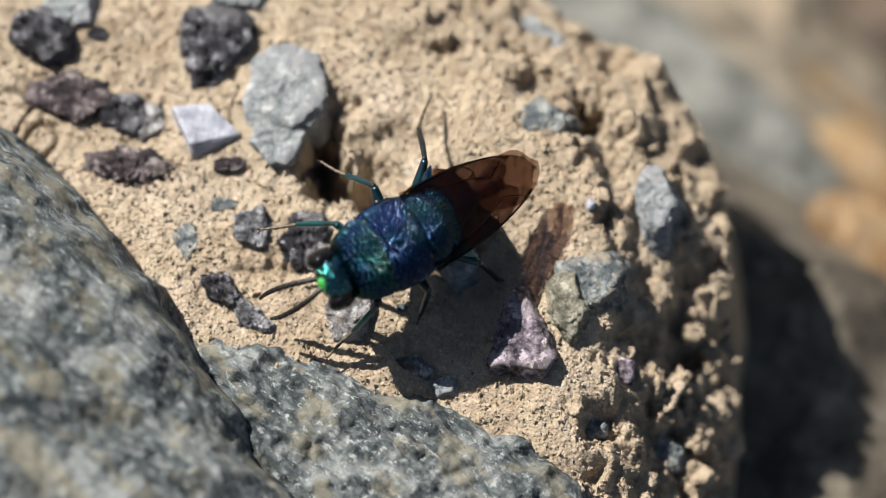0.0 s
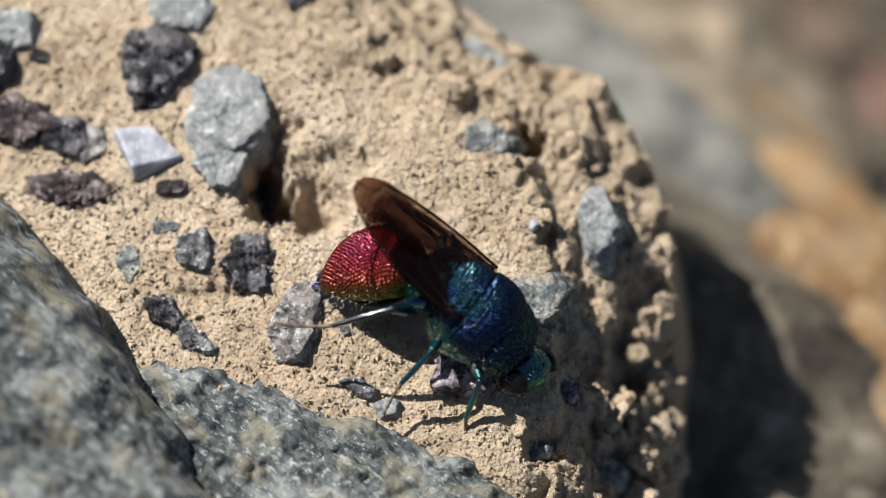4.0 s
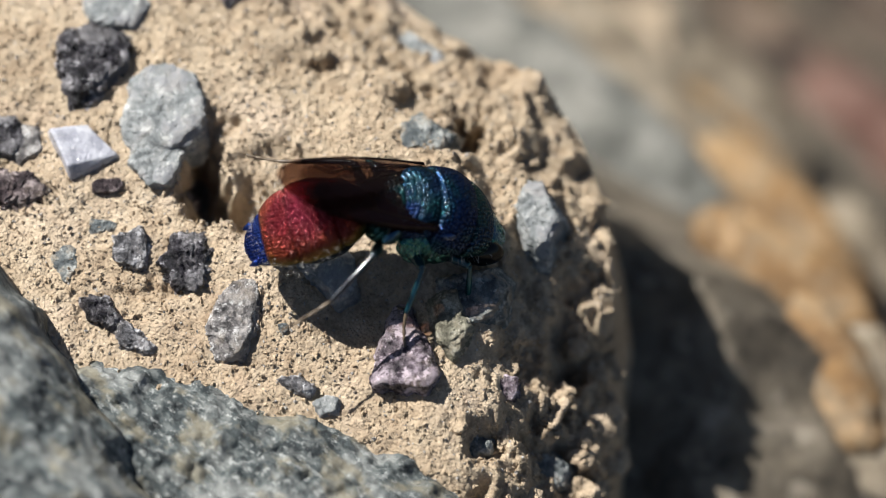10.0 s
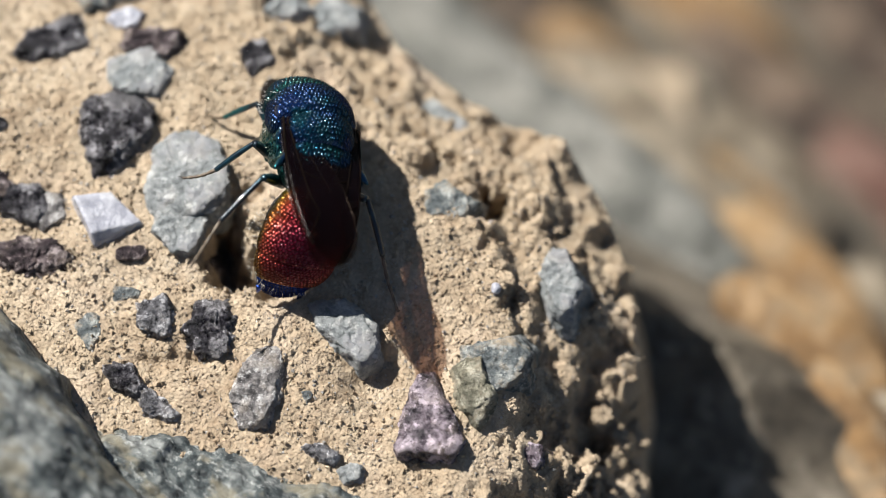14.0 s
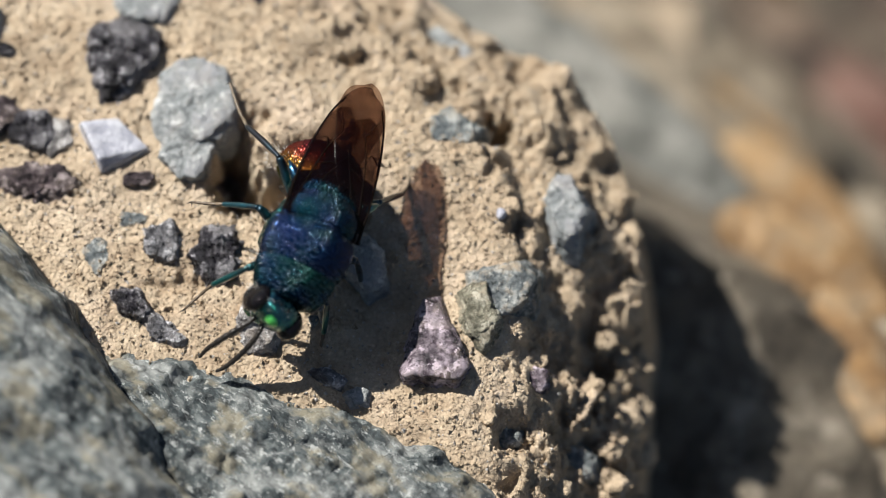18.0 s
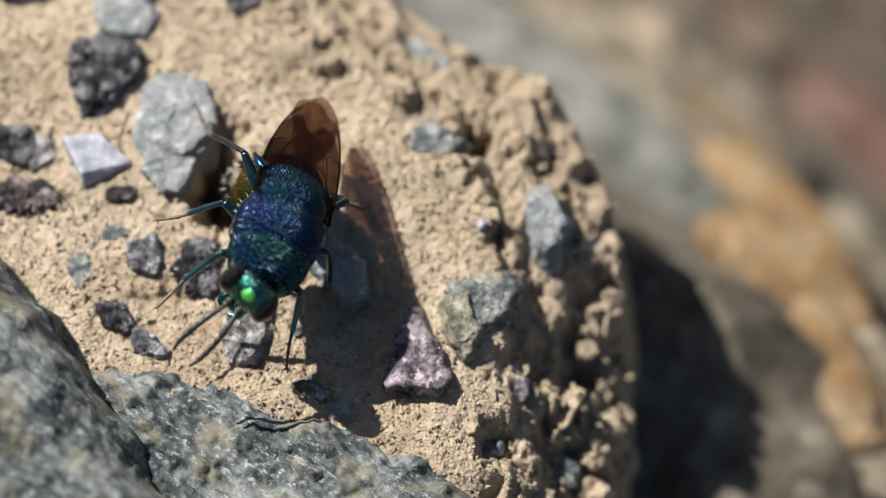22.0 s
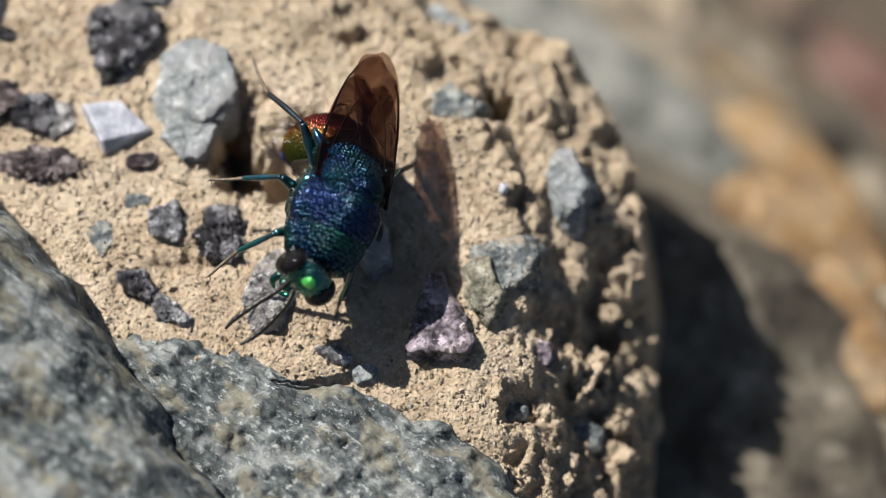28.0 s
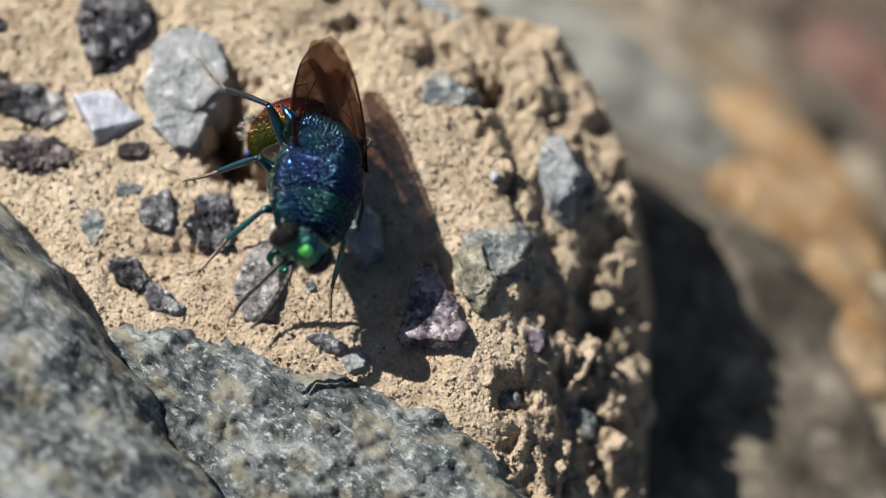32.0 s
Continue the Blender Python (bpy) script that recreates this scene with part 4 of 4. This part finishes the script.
for a, b in ((0.62, 0.0), (0.42, 0.2), (0.42, -0.2)):
    part("ocellus", ball("ocellus", (a, b, 0.83), (0.09, 0.09, 0.07), EYE, 3), head)

# abdomen, in its own space at the waist
WAIST = (-0.92, 0, 2.25)
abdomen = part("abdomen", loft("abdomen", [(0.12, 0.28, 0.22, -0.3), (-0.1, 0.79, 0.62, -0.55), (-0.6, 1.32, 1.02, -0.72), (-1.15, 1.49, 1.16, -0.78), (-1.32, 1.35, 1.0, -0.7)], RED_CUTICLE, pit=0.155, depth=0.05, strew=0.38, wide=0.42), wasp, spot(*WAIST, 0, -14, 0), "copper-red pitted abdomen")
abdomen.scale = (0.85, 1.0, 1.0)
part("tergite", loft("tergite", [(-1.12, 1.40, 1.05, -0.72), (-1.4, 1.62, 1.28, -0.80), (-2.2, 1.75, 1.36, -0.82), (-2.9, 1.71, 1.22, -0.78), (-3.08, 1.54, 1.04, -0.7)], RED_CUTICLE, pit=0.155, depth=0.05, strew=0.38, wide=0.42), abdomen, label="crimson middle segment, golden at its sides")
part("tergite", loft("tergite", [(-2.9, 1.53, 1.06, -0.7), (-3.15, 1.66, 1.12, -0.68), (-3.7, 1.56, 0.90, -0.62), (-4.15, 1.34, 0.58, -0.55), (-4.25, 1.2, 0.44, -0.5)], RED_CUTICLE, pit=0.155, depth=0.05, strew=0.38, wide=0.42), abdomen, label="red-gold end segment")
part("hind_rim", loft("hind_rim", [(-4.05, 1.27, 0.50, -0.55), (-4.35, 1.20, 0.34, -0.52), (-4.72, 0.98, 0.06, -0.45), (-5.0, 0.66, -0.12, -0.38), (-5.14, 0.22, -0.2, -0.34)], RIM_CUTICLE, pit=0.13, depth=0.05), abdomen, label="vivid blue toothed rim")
for s in (-0.78, -0.28, 0.28, 0.78):
    part("rim_tooth", tube("rim_tooth", [(-4.7, s, -0.14), (-4.92, s * 0.97, -0.20), (-5.08, s * 0.95, -0.24)], (0.13, 0.10, 0.03), RIM_CUTICLE, 8, 8), abdomen)
part("venter", loft("venter", [(-0.5, 0.65, -0.5, -0.75), (-1.4, 1.21, -0.55, -0.95), (-2.6, 1.26, -0.5, -0.98), (-3.6, 0.84, -0.45, -0.72)], HORN), abdomen, label="dark underside")


def bristles(name, count, seed, centre, radii, length, arc):
    """Fine pale hairs standing off a rounded plate, as one mesh."""
    r = random.Random(seed)
    verts, faces = [], []
    while len(faces) < count * 3:
        d = Vector((r.gauss(0, 1), r.gauss(0, 1), r.gauss(0, 1))).normalized()
        if not arc(d):
            continue
        foot = Vector([centre[a] + d[a] * radii[a] for a in range(3)])
        way = (d + Vector((r.gauss(0, 0.35), r.gauss(0, 0.35), r.gauss(0, 0.35)))).normalized()
        side = way.orthogonal().normalized() * 0.010
        other = way.cross(side)
        k = len(verts)
        verts += [foot + side, foot - side * 0.5 + other * 0.87, foot - side * 0.5 - other * 0.87, foot + way * length * r.uniform(0.5, 1.1)]
        faces += [(k, k + 1, k + 3), (k + 1, k + 2, k + 3), (k + 2, k, k + 3)]
    return mesh_of(name, np.array([tuple(v) for v in verts]) * MM, faces, HAIR)


part("hairs", bristles("hairs", 160, 7, (2.5, 0, 2.4), (0.6, 1.5, 1.1), 0.34, lambda d: True), wasp, label="fine pale hairs round the collar")
part("hairs", bristles("hairs", 150, 8, (0.5, 0, -0.12), (0.6, 1.12, 0.95), 0.30, lambda d: d.x > -0.2), head, label="fine pale hairs on the face")
part("hairs", bristles("hairs", 90, 9, (1.2, 0, 2.2), (1.3, 1.5, 1.1), 0.20, lambda d: d.z < 0.1), wasp, label="pale hairs under the thorax")
part("hairs", bristles("hairs", 220, 10, (-2.6, 0, 0.1), (2.1, 1.85, 0.9), 0.24, lambda d: abs(d.z) < 0.45), abdomen, label="pale fringe along the abdomen's edge")


def wing_mesh(name, length, width, side, wave):
    """A membrane with a straight leading edge and a rounded tip, given a little thickness."""
    nu, nv = 60, 18
    verts, faces = [], []
    for layer in (0.0, 0.012):
        for i in range(nu):
            u = i / (nu - 1)
            full = width * (0.32 + 0.68 * math.sin(min(1.0, u / 0.62) * math.pi / 2) ** 1.3)
            full *= math.sqrt(max(0.0004, 1 - max(0.0, (u - 0.70) / 0.30) ** 2.4))
            lead, trail = 0.40 * full, -0.60 * full
            for j in range(nv):
                v = j / (nv - 1)
                y = lead + (trail - lead) * v
                z = 0.06 * math.sin(v * 9 + u * 3) * u * wave + 0.10 * wave * max(0, u - 0.55) * math.sin(u * 34 + v * 3) * v - 0.25 * u * u * v + layer
                verts.append((-length * u, side * y, z))
    one = nu * nv
    for layer in (0, 1):
        for i in range(nu - 1):
            for j in range(nv - 1):
                a = layer * one + i * nv + j
                q = (a, a + 1, a + nv + 1, a + nv)
                faces.append(q if layer == 0 else q[::-1])
    edge = [i * nv for i in range(nu)] + [(nu - 1) * nv + j for j in range(1, nv)] + [i * nv + nv - 1 for i in range(nu - 2, -1, -1)] + [j for j in range(nv - 2, 0, -1)]
    for a, b in zip(edge, edge[1:] + edge[:1]):
        faces.append((a, b, one + b, one + a))
    return mesh_of(name, np.array(verts) * MM, faces, WING)



wings = []


def wing(name, label, side, hinge, length, width, turn, wave, veins):
    ob = part(name, wing_mesh(name, length, width, side, wave), wasp, spot(hinge[0], side * hinge[1], hinge[2], *turn), label)
    for pts, thick in veins:
        part("vein", tube("vein", [(-length * u, side * width * y, 0.012 - 0.10 * u * u) for u, y in pts], (thick, thick * 0.6), VEIN, 24, 6), ob)
    wings.append((ob, (hinge[0], side * hinge[1], hinge[2]), turn))
    return ob


FORE_VEINS = [([(0.0, 0.06), (0.25, 0.26), (0.5, 0.37), (0.72, 0.40), (0.86, 0.33)], 0.045), ([(0.02, 0.0), (0.25, 0.05), (0.5, 0.08), (0.66, 0.02)], 0.028),
              ([(0.5, 0.37), (0.56, 0.2), (0.5, 0.08)], 0.022), ([(0.02, -0.03), (0.3, -0.18), (0.55, -0.32)], 0.022), ([(0.66, 0.02), (0.74, 0.2), (0.80, 0.34)], 0.02),
              ([(0.38, 0.06), (0.42, -0.1), (0.45, -0.25)], 0.018)]
HIND_VEINS = [([(0.0, 0.05), (0.3, 0.22), (0.6, 0.30)], 0.025), ([(0.0, 0.0), (0.3, 0.0), (0.55, -0.06)], 0.018)]
for s in (1, -1):
    wing("forewing", "smoky brown see-through wing with dark veins", s, (1.0, 1.26, 3.34), 5.8, 1.85, (-14 * s, 6 + 1.5 * s, 14 * s), 1.0, FORE_VEINS)
    wing("hindwing", "clear brownish hind wing", s, (0.55, 1.30, 3.12), 4.3, 1.35, (-16 * s, 4, 13 * s), 1.6, HIND_VEINS)

# legs: the thigh is the part that swings, shin and foot hang on it
HIPS = {"front": (2.25, 0.68, 1.35), "middle": (1.05, 0.77, 1.25), "hind": (-0.15, 0.80, 1.35)}
KNEES = {"front": (0.65, 0.85, 0.55), "middle": (-0.05, 1.2, 0.65), "hind": (-0.85, 1.15, 0.75)}
HEELS = {"front": (1.25, 1.35, -0.95), "middle": (0.0, 1.9, -0.9), "hind": (-1.85, 2.1, -0.75)}
TOES = {"front": (2.2, 1.75, -1.75), "middle": (0.25, 2.7, -1.75), "hind": (-3.35, 2.85, -1.78)}
legs = []
for which in ("front", "middle", "hind"):
    for s in (1, -1):
        k, h, e = [Vector((v[which][0], v[which][1] * s, v[which][2])) for v in (KNEES, HEELS, TOES)]
        leg = part("leg", tube("leg", [(0, 0, 0), k * 0.5 + Vector((0, 0, 0.06)), k], (0.17, 0.21, 0.12), LEG_CUTICLE, 20, 12), wasp, spot(HIPS[which][0], HIPS[which][1] * s, HIPS[which][2]), "blue-black leg with green sheen")
        part("tibia", tube("tibia", [k, k.lerp(h, 0.5) + Vector((0, 0, 0.05)), h], (0.085, 0.11, 0.09), LEG_CUTICLE, 20, 10), leg)
        part("tarsus", tube("tarsus", [h, h.lerp(e, 0.35) + Vector((0, 0, -0.12)), h.lerp(e, 0.7) + Vector((0, 0, -0.08)), e], (0.06, 0.055, 0.05, 0.04), TARSUS, 50, 8, 5, 0.35), leg)
        for c in (1, -1):
            part("claw", tube("claw", [e, e + Vector((0.06, 0.05 * c, 0.01)), e + Vector((0.12, 0.10 * c, -0.07))], (0.03, 0.022, 0.006), HORN, 6, 6), leg)
        legs.append((leg, which, s))


# ---------------------------------------------------------------- what moves
def stand(x, y, z, heading, pitch, roll):
    """The wasp on the ground: where it stands and which way it points, nose up for a positive pitch."""
    turn = Matrix.Rotation(radians(heading), 4, "Z") @ Matrix.Rotation(radians(-pitch), 4, "Y") @ Matrix.Rotation(radians(roll), 4, "X")
    return Matrix.Translation((x * MM, y * MM, z * MM)) @ turn


STRIDES = [(0.9, 3.6), (4.2, 4.7), (6.3, 8.3), (9.2, 9.7), (10.1, 11.4), (12.4, 14.7), (15.2, 18.8), (19.4, 20.6), (22.8, 24.4), (26.2, 27.6), (29.0, 29.6)]


def motions():
    walk(wasp, [
        (0.0, stand(-6.73, -0.31, 0.88, -144, 15, -21)),
        (0.5, stand(-6.58, -0.23, 0.89, -144, 16, -22)),
        (1.0, stand(-7.13, 0.23, 0.90, -132, 10, -23)),
        (1.2, stand(-7.48, 0.55, 0.86, -148, 7, -6)),
        (1.3, stand(-7.82, -0.17, 0.73, -172, 9, -1)),
        (1.4, stand(-7.59, 0.20, 0.43, -178, 12, 16)),
        (1.5, stand(-8.05, 0.12, 0.51, -194, 5, 20)),
        (1.6, stand(-9.80, 1.30, 0.56, -230, -0, 31)),
        (1.7, stand(-10.12, 2.86, 0.47, -232, 4, 13)),
        (1.8, stand(-10.49, 2.60, 0.29, -254, -8, 22)),
        (1.9, stand(-9.70, 2.23, 0.40, -289, -33, 1)),
        (2.0, stand(-9.84, 1.59, 0.43, -296, -38, 1)),
        (2.1, stand(-10.34, 1.95, 0.44, -320, -34, -0)),
        (2.2, stand(-10.24, 1.85, 0.47, -331, -32, -1)),
        (2.4, stand(-9.01, 0.26, 0.62, -354, -35, -33)),
        (2.6, stand(-8.69, -0.03, 0.69, -356, -37, -33)),
        (2.8, stand(-9.10, -0.21, 0.66, -363, -34, -34)),
        (3.0, stand(-9.56, 0.53, 0.61, -368, -25, -30)),
        (3.5, stand(-4.43, -2.69, 0.41, -409, -19, -21)),
        (4.0, stand(-4.12, -2.71, 0.50, -397, -19, -23)),
        (4.5, stand(-5.16, -1.83, 0.43, -408, 2, -33)),
        (6.5, stand(-5.92, -1.41, 0.47, -393, -8, -28)),
        (7.0, stand(-7.08, -0.97, 0.51, -408, -12, -33)),
        (7.5, stand(-4.65, 0.21, 0.81, -364, -15, -29)),
        (8.0, stand(-5.15, 1.44, 0.76, -320, -30, -1)),
        (8.5, stand(-4.70, 2.07, 0.81, -314, -34, -0)),
        (9.0, stand(-4.56, 1.25, 0.80, -315, -33, 0)),
        (9.5, stand(-3.58, -0.34, 0.77, -357, -33, -20)),
        (10.0, stand(-3.67, -0.18, 0.80, -359, -30, -19)),
        (10.1, stand(-3.65, -0.20, 0.71, -359, -30, -19)),
        (10.2, stand(-2.29, 0.25, 0.42, -343, -30, -20)),
        (10.3, stand(-2.51, 2.23, 0.23, -299, -24, 26)),
        (10.4, stand(-2.76, 1.24, 0.29, -252, -17, 43)),
        (10.5, stand(-2.32, 1.23, 0.52, -230, -2, 32)),
        (10.7, stand(-1.01, 0.93, 0.83, -198, -2, 29)),
        (10.9, stand(-1.02, 1.02, 0.67, -173, 5, 22)),
        (11.0, stand(-1.62, 0.80, 0.62, -164, 19, 16)),
        (11.5, stand(-2.29, 0.05, 0.58, -173, 4, 23)),
        (12.0, stand(-3.61, -0.32, 0.56, -162, 13, 10)),
        (12.5, stand(-3.10, -0.22, 0.54, -168, 7, 17)),
        (12.7, stand(-4.40, 0.45, 0.44, -187, 2, 20)),
        (12.8, stand(-5.64, 0.56, 0.29, -200, -0, 25)),
        (12.9, stand(-7.40, 1.61, 0.20, -217, -8, 30)),
        (13.0, stand(-7.77, 2.65, 0.33, -222, -10, 33)),
        (13.5, stand(-8.15, 3.54, 0.49, -234, -9, 34)),
        (13.7, stand(-7.83, 4.40, 0.84, -257, -20, 37)),
        (13.8, stand(-7.40, 4.46, 1.00, -261, -22, 31)),
        (14.0, stand(-7.60, 4.22, 1.05, -259, -24, 28)),
        (14.2, stand(-7.93, 4.68, 0.85, -241, -18, 35)),
        (14.3, stand(-6.89, 5.55, 0.57, -205, -6, 24)),
        (14.5, stand(-7.95, 7.75, 0.57, -134, 2, -9)),
        (16.5, stand(-7.60, 2.29, 0.94, -110, -0, -23)),
        (17.0, stand(-7.60, -0.13, 1.42, -116, 5, -26)),
        (17.5, stand(-7.54, 0.62, 1.11, -106, 1, -25)),
        (18.0, stand(-7.37, 0.79, 0.97, -111, -0, -22)),
        (18.5, stand(-7.18, 1.16, 1.25, -115, 3, -22)),
        (19.0, stand(-7.43, 0.11, 1.66, -108, 11, -24)),
        (19.5, stand(-6.38, 0.66, 1.15, -100, 1, -20)),
        (20.0, stand(-6.26, 0.74, 1.18, -96, 2, -23)),
        (20.5, stand(-6.90, 0.65, 1.19, -98, 1, -24)),
        (21.0, stand(-7.19, 0.92, 1.22, -98, 2, -25)),
        (21.5, stand(-7.65, 1.14, 1.23, -99, 2, -28)),
        (22.0, stand(-8.02, 0.72, 1.65, -107, 14, -19)),
        (22.5, stand(-7.81, 0.91, 1.35, -107, 8, -22)),
        (23.0, stand(-7.02, 1.17, 1.22, -105, 4, -21)),
        (23.5, stand(-6.72, 1.14, 1.21, -100, 1, -25)),
        (24.0, stand(-6.16, 0.98, 1.26, -87, -1, -24)),
        (24.5, stand(-6.04, 1.05, 1.29, -85, -1, -26)),
        (25.0, stand(-6.61, 0.94, 1.59, -93, 3, -27)),
        (25.5, stand(-6.46, 1.10, 1.32, -90, -1, -26)),
        (27.5, stand(-7.56, 1.29, 1.24, -105, 4, -29)),
        (28.0, stand(-6.83, 1.20, 1.19, -108, 2, -28)),
        (28.5, stand(-6.25, 0.72, 1.15, -102, 1, -27)),
        (29.0, stand(-6.21, 1.07, 1.15, -95, -4, -31)),
        (29.5, stand(-6.18, 1.23, 1.12, -84, -9, -35)),
        (30.0, stand(-6.27, 1.08, 1.07, -87, -8, -34)),
        (30.5, stand(-6.47, 1.05, 1.16, -87, -7, -35)),
        (31.0, stand(-6.59, 1.11, 1.11, -90, -6, -34)),
        (31.5, stand(-7.15, 1.12, 1.09, -95, -4, -33)),
        (32.0, stand(-7.62, 0.93, 1.73, -97, 13, -28)),
    ])
    walk(head, [(t, spot(*NECK, cock, dip, yaw)) for t, dip, yaw, cock in (
        (0.0, 24, 0, 0), (1.3, 22, 8, 0), (1.8, 9, 0, 0), (2.0, 57, 0, 0), (2.4, 53, -6, 0), (3.0, 47, -10, 0), (3.5, 27, -12, 0), (4.5, 42, -14, 0), (6.5, 32, -10, 0), (7.0, 28, -10, 0), (7.5, 61, -10, 0), (8.0, 78, 0, 0), (9.0, 85, 0, 0), (10.1, 66, 0, 0), (10.5, 12, 20, 10), (11.0, 29, 12, 10), (12.5, 17, 10, 10), (12.9, 5, 8, 6), (13.5, 3, 8, 6), (13.8, 74, 0, 0), (14.1, 75, 0, 0), (14.4, 12, 12, 0), (16.5, 12, -8, -8), (19.0, 9, -14, -10), (20.5, 4, -8, -14), (21.5, 17, -12, -20), (22.0, 6, -18, -8), (23.0, 0, -16, -10), (24.0, 10, -8, -14), (25.5, 10, -8, -14), (27.5, -2, -18, -8), (28.3, -2, -18, -10), (29.5, 0, -8, -14), (31.0, 1, -8, -14), (32.0, 6, -14, -8))])
    walk(abdomen, [(t, spot(*WAIST) @ Matrix.Rotation(radians(-drop), 4, "Y")) for t, drop in (
        (0.0, 78), (0.5, 78), (1.0, 78), (1.2, 72), (1.3, 72), (1.4, 66), (1.5, 66), (1.6, 62), (1.7, 62), (1.8, 58), (1.9, 55), (2.0, 55), (2.1, 55), (2.2, 56), (2.4, 35), (2.6, 33), (2.8, 35), (3.0, 38), (3.5, 56), (4.0, 57), (4.5, 49), (6.5, 60), (7.0, 60), (7.5, 46), (8.0, 62), (8.5, 55), (9.0, 59), (9.5, 42), (10.0, 43), (10.1, 43), (10.2, 43), (10.3, 56), (10.4, 65), (10.5, 70), (10.7, 67), (10.9, 83), (11.0, 84), (11.5, 84), (12.0, 84), (12.5, 84), (12.7, 84), (12.8, 82), (12.9, 64), (13.0, 62), (13.5, 62), (13.7, 63), (13.8, 61), (14.0, 70), (14.2, 66), (14.3, 51), (14.5, 50), (16.5, 68), (17.0, 76), (17.5, 77), (18.0, 77), (18.5, 78), (19.0, 79), (19.5, 79), (20.0, 80), (20.5, 82), (21.0, 83), (21.5, 84), (22.0, 86), (22.5, 84), (23.0, 82), (23.5, 80), (24.0, 78), (24.5, 76), (25.0, 78), (25.5, 79), (27.5, 85), (28.0, 85), (28.5, 81), (29.0, 78), (29.5, 74), (30.0, 75), (30.5, 75), (31.0, 76), (31.5, 78), (32.0, 80))])
    for blade, hinge, turn in wings:
        walk(blade, [(t, spot(*hinge, turn[0], turn[1] - droop, turn[2])) for t, droop in (
            (0.0, 17), (0.5, 17), (1.0, 17), (1.2, 12), (1.3, 11), (1.4, 10), (1.5, 8), (1.6, 12), (1.7, 13), (1.8, 13), (1.9, 15), (2.0, 16), (2.1, 16), (2.2, 15), (2.4, 2), (2.6, 1), (2.8, 1), (3.0, 7), (3.5, -0), (4.0, 2), (4.5, 3), (6.5, 5), (7.0, 8), (7.5, 5), (8.0, 15), (8.5, 16), (9.0, 16), (9.5, 7), (10.0, 8), (10.1, 8), (10.2, 8), (10.3, 9), (10.4, 8), (10.5, 8), (10.7, 9), (10.9, 12), (11.0, 14), (11.5, 11), (12.0, 10), (12.5, 10), (12.7, 10), (12.8, 12), (12.9, 16), (13.0, 20), (13.5, 19), (13.7, 18), (13.8, 18), (14.0, 17), (14.2, 16), (14.3, 15), (14.5, 14), (16.5, 15), (17.0, 18), (17.5, 16), (18.0, 15), (18.5, 16), (19.0, 15), (19.5, 16), (20.0, 16), (20.5, 16), (21.0, 17), (21.5, 18), (22.0, 21), (22.5, 20), (23.0, 18), (23.5, 17), (24.0, 16), (24.5, 16), (25.0, 18), (25.5, 16), (27.5, 19), (28.0, 18), (28.5, 17), (29.0, 17), (29.5, 16), (30.0, 16), (30.5, 17), (31.0, 17), (31.5, 17), (32.0, 19))])
    for leg, which, s in legs:
        hip, beat = HIPS[which], (0.0 if (which == "middle") == (s > 0) else 1.0)
        rows = [(0.0, 0.0, 0.0)]
        for a, b in STRIDES:
            steps = max(2, int((b - a) / 0.15))
            for k in range(steps + 1):
                swing = 0 if k in (0, steps) else (14 if (k + beat) % 2 < 1 else -14)
                rows.append((a + (b - a) * k / steps, swing, 4 * abs(swing) / 14))
        rows.append((32.0, 0.0, 0.0))
        walk(leg, [(t, spot(hip[0], hip[1] * s, hip[2], lift * s, 0, swing * s)) for t, swing, lift in rows])


motions()
